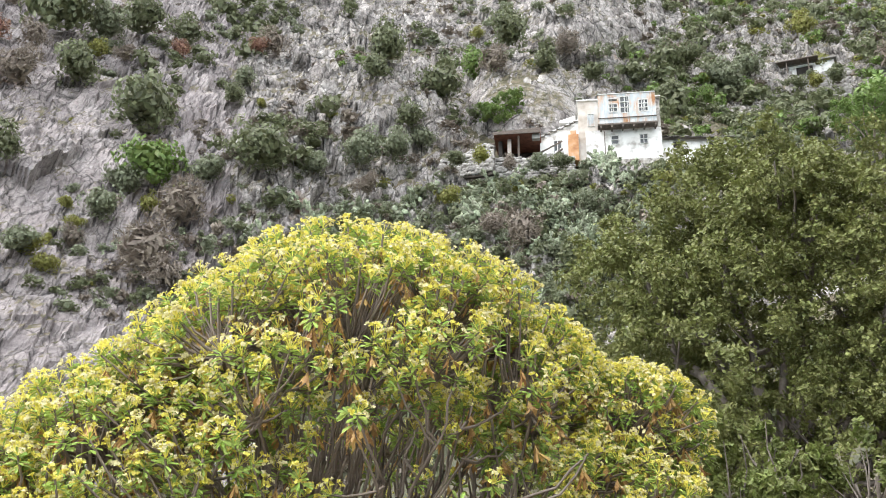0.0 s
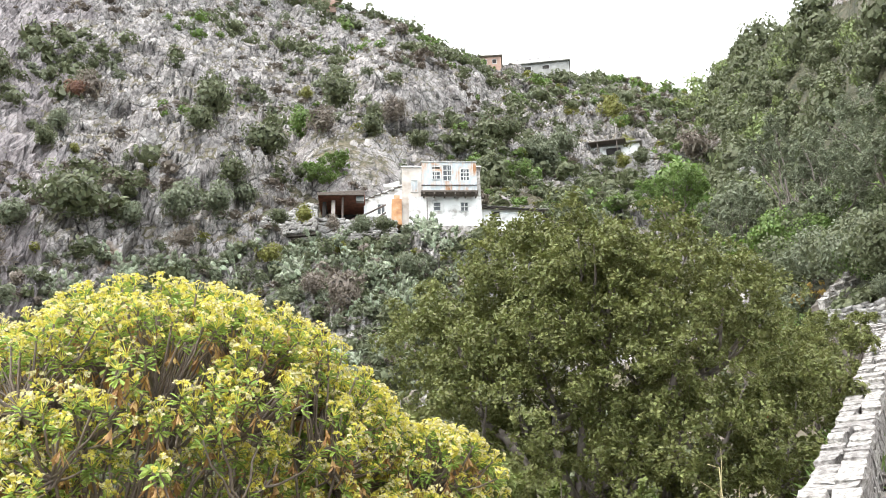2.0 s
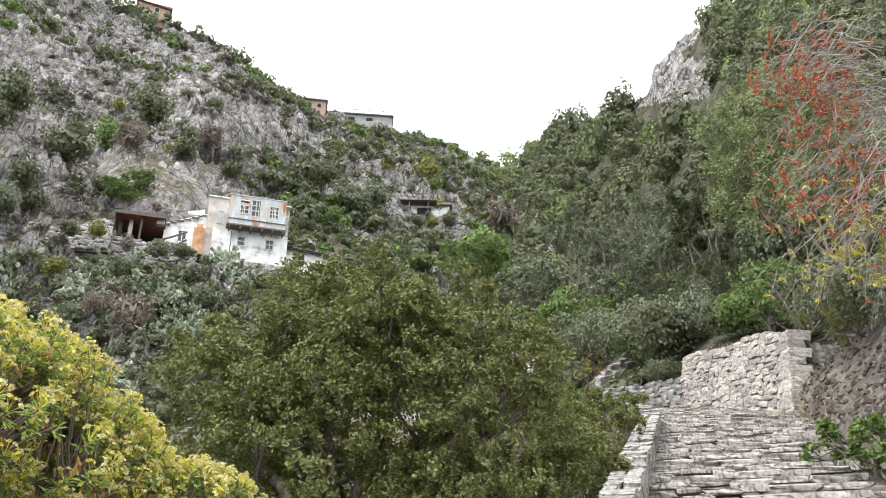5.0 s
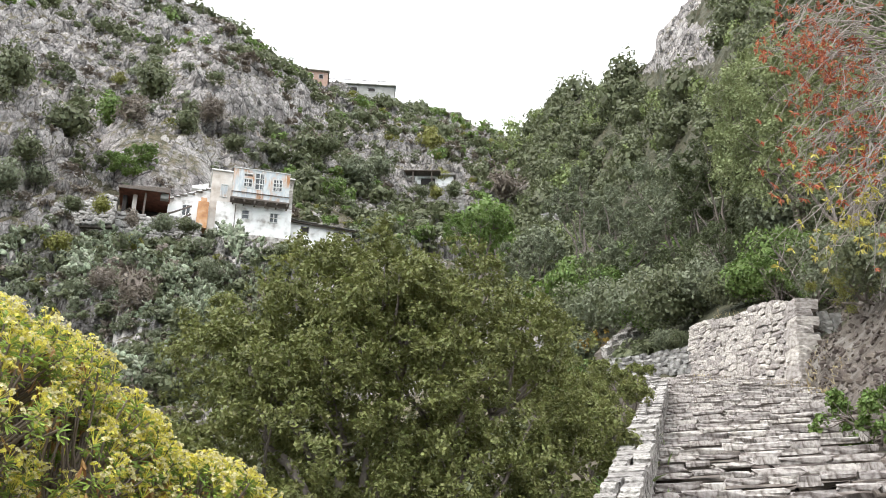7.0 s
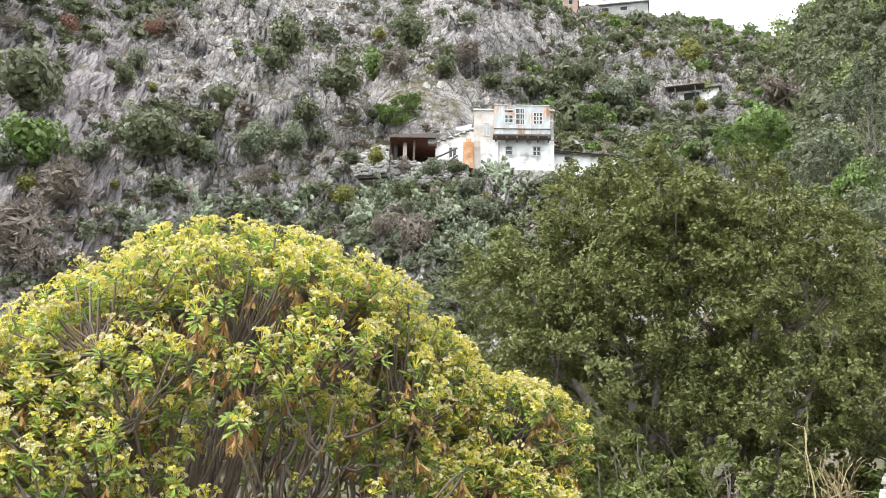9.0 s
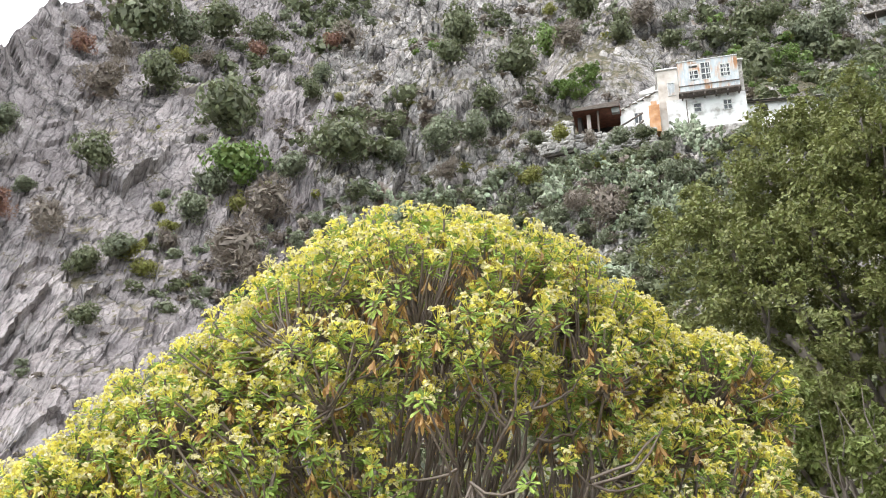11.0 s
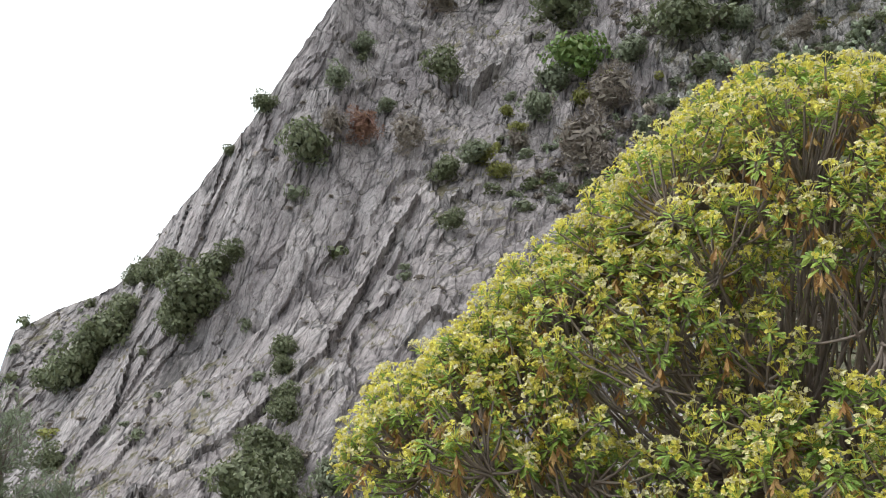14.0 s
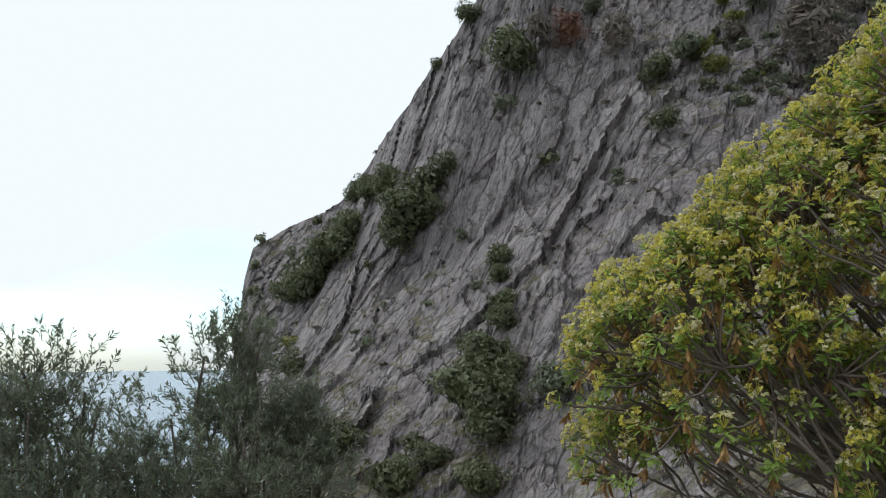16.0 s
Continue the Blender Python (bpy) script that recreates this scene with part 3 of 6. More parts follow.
# ---- plants ----
def tube_np(pts, radii, sides=6):
    """A tapered tube along points."""
    pts = np.asarray(pts, float)
    n = len(pts)
    d = unit(np.gradient(pts, axis=0))
    ref = np.where(np.abs(d[:, 2:3]) > 0.9, np.array([[1.0, 0, 0]]), np.array([[0, 0, 1.0]]))
    s = unit(np.cross(d, ref))
    t = np.cross(s, d)
    a = np.linspace(0, 2 * np.pi, sides, endpoint=False)
    ring = np.cos(a)[None, :, None] * s[:, None] + np.sin(a)[None, :, None] * t[:, None]
    v = (pts[:, None] + ring * np.asarray(radii)[:, None, None]).reshape(-1, 3)
    g = np.arange(n * sides).reshape(n, sides)
    f = np.stack([g[:-1], np.roll(g, -1, 1)[:-1], np.roll(g, -1, 1)[1:], g[1:]], -1).reshape(-1, 4)
    return v, f


def join_np(chunks):
    vs, fs, o = [], [], 0
    for v, f in chunks:
        vs.append(v)
        fs.append(f + o)
        o += len(v)
    return np.concatenate(vs), np.concatenate(fs)


def limb(a, b, r0, r1, rng, n=7, sag=0.12, sides=6):
    a, b = np.asarray(a, float), np.asarray(b, float)
    t = np.linspace(0, 1, n)[:, None]
    length = np.linalg.norm(b - a)
    w = np.cumsum(rng.normal(size=(n, 3)), 0) * length * 0.035
    w -= t * w[-1]
    bow = np.sin(t * np.pi) * np.array([0, 0, -sag * length])
    return tube_np(a + (b - a) * t + w + bow, r0 + (r1 - r0) * t[:, 0], sides)


def crown_np(lobes, n_twigs, per, length, width, rng, shell=0.55, spread=0.10, rough=0.22, clump=0.22, clumps=None):
    """Leaves on twigs that gather in clumps over lobes (x, y, z, rx, ry, rz), denser on the upper side of each clump."""
    lb = np.array(lobes, float)
    w = (lb[:, 3] * lb[:, 4] * lb[:, 5]) ** (2 / 3)
    nk = clumps or max(12, n_twigs // 14)
    k = rng.choice(len(lb), nk, p=w / w.sum())
    d = unit(rng.normal(size=(nk, 3)) + np.array([0, 0, 0.15]))
    rad = (shell + (1 - shell) * rng.random(nk) ** 0.45) * (1 + rough * rng.normal(size=nk) * 0.5)
    cc = lb[k, :3] + d * lb[k, 3:] * rad[:, None]
    size = clump * lb[:, 3:].mean() * rng.uniform(0.6, 1.5, nk)
    q = rng.integers(nk, size=n_twigs)
    e = unit(rng.normal(size=(n_twigs, 3)) + d[q] * 0.5 + np.array([0, 0, 0.45]))
    c = cc[q] + e * (size[q] * rng.uniform(0.55, 1.05, n_twigs))[:, None]
    pc = np.repeat(c, per, 0)
    pd = np.repeat(e, per, 0)
    pc = pc + rng.normal(size=pc.shape) * spread * lb[:, 3:].mean() * 0.5
    return blades_np(pc, pd + np.array([0, 0, 0.35]), length * rng.uniform(0.7, 1.25, len(pc)), width * rng.uniform(0.7, 1.25, len(pc)), rng, 0.55, 0.35)


def tree(name, base, lobes, trunk_r, n_twigs, per, leaf, mat, label, category="tree", seed=1, bark=None, shell=0.5, spread=0.10, clumps=None):
    """A tree: tapered trunk and limbs as one part, the leafy crown as another. Lobes in metres from the base."""
    rng = np.random.default_rng(seed)
    ob = tagged(new(name), label, category)
    ob.location = base
    lb = np.array(lobes, float)
    fork = np.array([lb[:, 0].mean() * 0.4, lb[:, 1].mean() * 0.4, max(0.25, lb[:, 2].min() * 0.45)])
    part("trunk", mesh_np("trunk", *limb((0, 0, -0.3), fork, trunk_r, trunk_r * 0.75, rng, sag=0, sides=8), bark or M_bark, smooth=True), ob)
    ch = []
    for q in lb:
        part("limb", mesh_np("limb", *limb(fork, q[:3], trunk_r * 0.6, trunk_r * 0.22, rng, sag=0.05), bark or M_bark, smooth=True), ob)
        for _ in range(5):
            e = q[:3] + unit(rng.normal(size=3)) * q[3:] * 0.75
            ch.append(limb(q[:3] * 0.8 + fork * 0.2, e, trunk_r * 0.22, trunk_r * 0.05, rng, n=5, sides=4))
    tagged(part("branchwork", mesh_np("branchwork", *join_np(ch), bark or M_bark, smooth=True), ob), kind="stuff")
    part("crown", mesh_np("crown", *crown_np(lobes, n_twigs, per, leaf[0], leaf[1], rng, shell, spread, clumps=clumps), mat), ob)
    return ob


def polar(az, r, z):
    return Vector((r * math.sin(radians(az)), r * math.cos(radians(az)), z))


# holm oak beside the path
oak_c = polar(20.3, 9.3, 0)
oak_z = float(near_z(oak_c.x, oak_c.y))
OAK = [(0.0, 0, 2.0, 1.5, 1.5, 1.45), (-1.15, -0.2, 1.4, 0.95, 0.9, 1.0), (-1.85, -0.2, 0.9, 0.6, 0.7, 0.9), (1.1, 0, 2.1, 1.3, 1.2, 1.3), (-0.85, -0.1, 2.4, 0.75, 0.8, 0.6), (0.2, -0.1, 2.95, 0.9, 0.9, 0.65), (0.95, 0.0, 2.95, 0.8, 0.8, 0.6), (1.6, 0.1, 2.45, 0.65, 0.8, 0.65), (-0.2, -0.6, 1.1, 1.6, 0.9, 1.2), (1.4, -0.3, 1.1, 1.2, 0.9, 1.1), (2.35, 0.1, 1.1, 0.75, 0.8, 0.8), (2.7, 0.3, 0.7, 0.55, 0.7, 0.65), (0.6, -0.5, 0.4, 1.5, 0.8, 0.9), (-1.5, -0.6, 0.3, 0.9, 0.7, 0.9), (-1.2, -0.1, 2.45, 0.75, 0.75, 0.65), (-0.35, 0.0, 3.05, 0.85, 0.8, 0.55), (0.5, 0.1, 3.2, 0.75, 0.75, 0.5)]
ca, sa_ = math.cos(radians(20.3)), math.sin(radians(20.3))
OAK = [(x * ca + y * sa_, y * ca - x * sa_, z, a, b, c) for x, y, z, a, b, c in OAK]
tree("holm_oak", (oak_c.x, oak_c.y, oak_z), [(x, y, z + (0.6 - oak_z), a, b, c) for x, y, z, a, b, c in OAK], 0.15, 12000, 14, (0.052, 0.032), M_oak, "dense rounded evergreen oak with small dark olive-green leaves", seed=4, spread=0.06, shell=0.38, clumps=820)


# tree spurge in flower, just beyond the parapet
SPURGE = [(-0.31, 3.46, 0.29, 0.96), (-1.32, 3.02, -0.25, 0.64), (0.25, 3.49, 0.50, 0.46), (0.70, 3.44, 0.48, 0.29), (-0.3, 3.3, -0.6, 0.95), (-0.88, 3.3, 0.02, 0.78), (0.5, 3.4, 0.0, 0.52)]


def obovate_np(c, d, face, length, width, rng, droop=0.0):
    """Folded spatulate leaves, two quads each: bases c, directions d, upper sides towards face."""
    n = len(c)
    d = unit(d)
    s = unit(np.cross(d, face) + rng.normal(size=(n, 3)) * 0.12)
    up = np.cross(s, d)
    L, W = np.broadcast_to(length, (n,))[:, None], np.broadcast_to(width, (n,))[:, None]
    sink = np.array([0, 0, 1.0]) * L * droop
    ring = [c, c + d * L * 0.5 + s * W * 0.36 + up * W * 0.2 - sink * 0.2, c + d * L * 0.82 + s * W * 0.5 + up * W * 0.2 - sink * 0.6, c + d * L - sink, c + d * L * 0.82 - s * W * 0.5 + up * W * 0.2 - sink * 0.6, c + d * L * 0.5 - s * W * 0.36 + up * W * 0.2 - sink * 0.2]
    k = 6 * np.arange(n)[:, None]
    f = np.concatenate([k + np.array([[0, 1, 2, 3]]), k + np.array([[0, 3, 4, 5]])], 1).reshape(-1, 4)
    return np.stack(ring, 1).reshape(-1, 3), f


def ring_dirs(o, rng):
    """Sideways directions round axes o."""
    return unit(np.cross(o, rng.normal(size=o.shape)))


def rosette_np(tips, outs, per, rng, reach, length, width, lean, droop=0.12):
    """Whorls of leaves round the tips, lying open to the light."""
    o = np.repeat(outs, per, 0)
    k = rng.uniform(0, 1, (len(o), 1))
    c = np.repeat(tips, per, 0) - o * reach * k
    tilt = lean[1] + (lean[0] - lean[1]) * k + rng.normal(size=k.shape) * 0.12
    return obovate_np(c, ring_dirs(o, rng) + o * tilt, o, rng.uniform(length[0], length[1], len(c)), rng.uniform(width[0], width[1], len(c)), rng, droop)


FLORETS, BRACTS = 10, 3


def flower_np(tips, outs, rng):
    """Umbels: thin rays fan out from each tip, each ending in a few little cupped bracts."""
    o = np.repeat(outs, FLORETS, 0)
    side = ring_dirs(o, rng)
    q = np.sqrt(rng.random((len(o), 1)))
    t = np.repeat(tips, FLORETS, 0)
    end = t + o * (0.045 - 0.020 * q ** 2 + rng.normal(size=q.shape) * 0.004) + side * 0.037 * q
    w = ring_dirs(o, rng) * 0.0012
    rays = np.stack([t - w, t + w, end + w, end - w], 1).reshape(-1, 3), np.arange(4 * len(t)).reshape(-1, 4)
    c = np.repeat(end, BRACTS, 0)
    ob = unit(np.repeat(o + side * q * 0.7, BRACTS, 0))
    n = len(c)
    petals = blades_np(c + ring_dirs(ob, rng) * 0.006, ob, rng.uniform(0.011, 0.018, n), rng.uniform(0.011, 0.016, n), rng, 0.45, 0.2)
    mat = np.concatenate([np.zeros(len(t), int), np.repeat((rng.random(len(t)) < 0.48).astype(int), BRACTS)])
    v, f = join_np([rays, petals])
    return v, f, mat


def flower_mesh(name, tips, outs, rng):
    v, f, mat = flower_np(tips, outs, rng)
    return mesh_np(name, v, f, [M_flower, M_cream], mat_index=mat)


def tree_spurge():
    rng = np.random.default_rng(12)
    ob = tagged(new("tree_spurge"), "domed spurge bush covered in yellow flower heads over bare brown stems", "bush")
    base = np.array([-0.25, 3.65, float(near_z(-0.25, 3.65)) - 0.1])
    ob.location = base
    lb = np.array(SPURGE)
    tips, outs = [], []
    while len(tips) < 3900:
        k = rng.choice(len(lb), p=lb[:, 3] ** 2 / (lb[:, 3] ** 2).sum())
        d = unit(rng.normal(size=3))
        if d[2] < -0.45:
            continue
        inner = d[2] < 0.55 and rng.random() < 0.45
        p = lb[k, :3] + d * lb[k, 3] * (rng.uniform(0.55, 0.85) if inner else rng.uniform(0.86, 1.03))
        dist = np.linalg.norm(lb[:, :3] - p, axis=1) / lb[:, 3]
        if dist.min() < (0.5 if inner else 0.82):
            continue
        if d[2] < 0.30 and rng.random() < 0.30 + 0.40 * (vnoise(p[None] * 2.2, 3)[0] > -0.1):
            continue
        if d[1] < -0.15 and d[2] < 0.25 and p[0] > -1.6 and rng.random() < 0.72:
            continue
        tips.append(p)
        outs.append(unit(d * 0.8 + np.array([0, 0, 0.8]) + rng.normal(size=3) * 0.2))
    tips, outs = np.array(tips) - base, np.array(outs)
    # stems fork three times on the way from the root to the tips
    limbs = []
    n1, n2, n3 = 14, 320, 1100
    pick = tips[rng.permutation(len(tips))]
    l3 = pick[:n3] * rng.uniform(0.76, 0.92, (n3, 1)) + rng.normal(size=(n3, 3)) * 0.05
    l2 = pick[:n2] * rng.uniform(0.5, 0.65, (n2, 1)) + rng.normal(size=(n2, 3)) * 0.08
    l1 = pick[:n1] * rng.uniform(0.25, 0.38, (n1, 1)) + rng.normal(size=(n1, 3)) * 0.08

    def nearest(pool, p):
        return pool[np.argmin(np.linalg.norm(pool - p, axis=1) + 0.5 * np.maximum(0, pool[:, 2] - p[2]))]

    for q in l1:
        part("limb", mesh_np("limb", *limb(np.zeros(3), q, 0.034, 0.024, rng, sag=0.1, sides=8), M_stem, smooth=True), ob)
    ch = [limb(nearest(l1, q), q, 0.012, 0.008, rng, n=8, sag=0.12) for q in l2]
    ch += [limb(nearest(l2, q), q, 0.008, 0.005, rng, n=7, sag=0.10, sides=5) for q in l3]
    ch += [limb(nearest(l3, p), p, 0.005, 0.0035, rng, n=5, sag=0.08, sides=4) for p in tips]
    tagged(part("stem", mesh_np("stem", *join_np(ch), M_stem, smooth=True), ob, "forking bare brown stems"), kind="stuff")
    # the whorls that face the path are parts of their own, the rest is joined
    front = np.argsort((tips + base)[:, 1] - 0.6 * (tips + base)[:, 2])[:280]
    flowering = rng.random(len(tips)) < np.where(outs[:, 2] > 0.62, 0.95, 0.42)
    dry = rng.random(len(tips)) < 0.38
    whorl = (15, rng, 0.032, (0.029, 0.045), (0.0085, 0.0125), (-0.35, 0.75))
    for k in front:
        t, o = np.zeros((1, 3)), outs[k:k + 1]
        w = part("leaf_rosette", mesh_np("leaf_rosette", *rosette_np(t, o, *whorl), M_spurge), ob)
        w.location = tips[k]
        if flowering[k]:
            part("flower_head", flower_mesh("flower_head", t, o, rng), w, "pale yellow flower head")
    rest = np.ones(len(tips), bool)
    rest[front] = False
    tagged(part("rosette_foliage", mesh_np("rosette_foliage", *rosette_np(tips[rest], outs[rest], *whorl), M_spurge), ob), kind="stuff")
    lit = rest & flowering
    tagged(part("blossom", flower_mesh("blossom", tips[lit], outs[lit], rng), ob, "pale yellow flower heads"), kind="stuff")
    down = np.tile(np.array([[0, 0, -1.0]]), (int(dry.sum()), 1))
    tagged(part("withered_foliage", mesh_np("withered_foliage", *rosette_np(tips[dry] - outs[dry] * 0.045, unit(down + outs[dry] * 0.35), 9, rng, -0.03, (0.030, 0.055), (0.008, 0.012), (0.6, 1.9), 0.25), M_spurge_dry), ob, "drooping orange withered leaves"), kind="stuff")
    return ob


tree_spurge()


# ---- scrub on the hillside ----
def clump_np(rng, n=110, leaf=0.16, squash=0.72, wide=0.6, tufts=9, spray=0.35, tumble=0.5, inner=0.35):
    """A shrub of about unit radius resting on z = 0: uneven tufts of small leaves or twigs over a darker tangle."""
    flat = np.array([rng.uniform(0.85, 1.2), rng.uniform(0.85, 1.2), squash * rng.uniform(0.85, 1.2)])
    up = np.array([0, 0, squash * 0.42])
    e = unit(rng.normal(size=(tufts, 3)) + np.array([0, 0, 0.25]))
    tc = e * rng.uniform(0.30, 0.78, (tufts, 1)) * flat + up
    tr = rng.uniform(0.20, 0.42, tufts)
    k = rng.choice(tufts, n, p=tr ** 2 / (tr ** 2).sum())
    g = unit(rng.normal(size=(n, 3)) + e[k] * 0.5 + np.array([0, 0, 0.35]))
    c = tc[k] + g * (tr[k] * rng.uniform(0.7, 1.08, n))[:, None] * np.array([1, 1, 0.85])
    b = blades_np(c, g + e[k] * 0.4, leaf * rng.uniform(0.6, 1.4, n), leaf * wide * rng.uniform(0.7, 1.3, n), rng, tumble, spray)
    m = int(n * inner)
    d = unit(rng.normal(size=(m, 3)))
    core = blades_np(d * flat * rng.uniform(0.2, 0.62, (m, 1)) + up, d, leaf * 1.9, leaf * max(wide, 0.3) * 1.7, rng, 0.35, 0.2)
    return join_np([core, b])


rng_s = np.random.default_rng(77)
FINE = [clump_np(rng_s, 820, 0.15, tufts=24, inner=0.3) for _ in range(5)]
WISPY = [clump_np(rng_s, 820, 0.24, 0.8, wide=0.15, tufts=20, spray=1.2, tumble=0.8, inner=0.2) for _ in range(3)]
COARSE = [clump_np(rng_s, 66, 0.28, tufts=8, wide=0.70) for _ in range(10)]
WOOD = [clump_np(rng_s, 270, 0.16, tufts=18, wide=0.75, squash=0.9, tumble=0.4) for _ in range(8)]

NEAR = [clump_np(rng_s, 1900, 0.088, tufts=34, inner=0.2, wide=0.62) for _ in range(4)]

SHRUBS = {
    "dark": (M_dark, FINE, "rounded dark green evergreen shrub on the rocky slope", "shrub"),
    "bright": (M_bright, FINE, "fresh bright green bushy shrub on the slope", "shrub"),
    "grey": (M_grey, FINE, "soft grey-green shrub on the dry slope", "shrub"),
    "yellow": (M_yellow, FINE, "low domed yellow-green spurge cushion among rocks", "shrub"),
    "brown": (M_brown, WISPY, "leafless brown twiggy shrub on the slope", "shrub"),
    "red": (M_red, WISPY, "reddish dry twiggy shrub on the slope", "shrub"),
}
shrub_meshes = {}


def shrub(kind, p, radius, squash=1.0, turn=0.0, variant=0):
    mat, shapes, label, cat = SHRUBS[kind]
    if p.length < 42 and shapes is FINE:
        shapes = NEAR
    key = (kind, variant % len(shapes), shapes is NEAR)
    if key not in shrub_meshes:
        shrub_meshes[key] = mesh_np(kind + "_shrub", *shapes[key[1]], mat, smooth=True)
    ob = tagged(new("shrub", shrub_meshes[key]), label, cat, group=kind + " shrubs on the hillside")
    ob.matrix_world = Matrix.Translation(p - Vector((p.x, p.y, 0)).normalized() * radius * 0.7 - Vector((0, 0, radius * 0.15))) @ Matrix.Rotation(turn, 4, "Z") @ Matrix.Diagonal((radius, radius, radius * squash, 1))
    return ob


# shrubs that stand out: bearing, rise of the middle, width in degrees
STANDING = {
    "dark": [(-19.6, 27.2, 4.4), (-23.6, 28.6, 3), (-12.3, 25.4, 4), (-17.7, 31.7, 2.1), (-20.5, 31.8, 3.1), (-25.3, 31.4, 3.8), (-14.3, 28.4, 1.6), (-0.3, 30.2, 2.8), (-4, 31.8, 3), (-5.1, 30.9, 2.1), (7.3, 31.4, 2), (4.5, 33.2, 2.8), (15.4, 30.8, 2.4), (16.7, 30.4, 1.9), (15.6, 28.6, 2.1), (10.8, 30.6, 1.6), (8.4, 19.7, 2.8), (-2.6, 28.1, 2.1), (-27.1, 23.2, 2.3), (-27, 17.2, 1.9), (-26.8, 14.3, 1.8), (-35.8, 18.7, 3.1), (-42.6, 10, 3.5), (-43.3, 7.9, 2.4), (-47.1, 7.5, 3.1), (-48.6, 5.8, 2.8), (-46, 10.2, 1.4), (-38.8, 21, 1.6), (-40.8, 18.1, 0.9), (-37.1, 5.2, 1.6), (-36.9, 3.5, 1.7), (-37.7, -2.1, 3.5), (-37.6, -3.8, 2.8), (-49.9, -0.1, 1.9), (-38.4, -6.8, 3.1), (-41.4, -5.4, 2.4)],
    "bright": [(-19, 23.9, 3.7), (17.4, 28.1, 1.4), (1.9, 31.1, 2.3), (34.3, 21.4, 2.4), (28.2, 26.2, 4.2), (17.5, 28.3, 1.6)],
    "grey": [(-22.4, 31.1, 2.8), (-13.8, 29.5, 1.6), (-5.6, 25.7, 2.8), (-3.3, 26, 2.3), (-15.6, 23.8, 2.4), (-21.1, 20.9, 2.4), (-1.8, 26.7, 1.7), (19, 29.2, 2.1), (20.6, 29.6, 2.1), (-25.3, 18.3, 2.1), (9.6, 22.6, 2.1), (-8.6, 24.5, 1.7), (-34.2, 22.8, 1.7), (-32.4, 24.8, 1.6), (-30.9, 21.2, 1.3), (-20.3, 22.7, 2.4), (-33.8, -1.2, 2.8), (31.6, 24.8, 3.1), (19.4, 29.2, 2.4)],
    "yellow": [(-24.7, 18.2, 1.7), (-23.8, 17.2, 1.7), (-18.6, 21.2, 1.4), (-16.9, 22.4, 1.4), (4.9, 23.7, 1.6), (0.4, 22.7, 1.7), (-12.5, 28.1, 0.8), (-22.7, 29.6, 1.4), (2.5, 33, 1), (-23.1, 20.8, 1.1), (-22.5, 19.8, 1.3), (-23.8, 18.6, 0.7), (25, 29, 1.3), (24.3, 31.4, 1.7), (28.6, 31.1, 1)],
    "brown": [(-18.5, 19.1, 4.5), (-27.1, 27.5, 2.6), (-12.3, 31.6, 2.1), (5.1, 21.3, 3), (3.2, 21.5, 2.1), (-17.3, 17.5, 2.4), (-26.3, 29.6, 1.7), (-5.5, 23.6, 1.7), (3.3, 31.4, 2.1), (8.9, 32.1, 1.7), (-21.1, 29.7, 1.4), (-16.9, 21.6, 3.7), (-29.4, 19.5, 2.4), (-22.5, 18.8, 1.7), (-34.2, 19.9, 1.7), (-19.2, 18.4, 1.7), (29.4, 28.5, 2.6), (8.5, 31.8, 1.7)],
    "red": [(-17.9, 30.6, 1.5), (-13, 31.2, 1.4), (-28.6, 29.4, 1.4), (-32.4, 20, 2.2)],
}
STANDING["gully"] = [(-44.1, 10.9, 2), (-42.8, 8.8, 2.4), (-41.3, 11.2, 1.8), (-40.3, 12.1, 1.3), (-48, 6.5, 2.4), (-46.4, 8.4, 2), (-49.1, 4.7, 2.2), (-50, 4.4, 1.8), (-45.2, 10.4, 1.4), (-39.1, -1.1, 3.6), (-38.1, 0.6, 2.4), (-37.1, 6.2, 1.4), (-36.9, 2.7, 1.7), (-38, 0.2, 2.2), (-36.6, -0.4, 1.8), (-43.8, -6.7, 2.6), (-47.2, -4.5, 2.4), (-45.6, 10.6, 1.2), (-43.6, 8.2, 2)]
SHRUBS["gully"] = (M_dark, FINE, "dark ivy and shrubs filling a cleft of the cliff", "shrub")
taken = []
for kind, rows in STANDING.items():
    for k, (az, rise, wide) in enumerate(rows):
        p = on_hill(float(west(az)), rise - wide * 0.30)
        rad = p.length * math.tan(radians(wide / 2)) * (1.5 if kind == "gully" else 1.25 if az < -24 else 1.1)
        taken.append((p.x, p.y, p.z, rad))
        shrub(kind, p, rad, random.uniform(0.95, 1.2), random.uniform(0, 6.28), k)

# the scrub between them, by kind
taken = np.array(taken)


def yards(az, rise, far):
    """Kept clear of scrub: the ledges of the house and the cottage, and what would stand in front of them."""
    return ((az > 4.5) & (az < 19.5) & (rise > 24.3) & (rise < 28.2) & (far < 69)) | ((az > 21.2) & (az < 26.6) & (rise > 27.3) & (rise < 29.9))


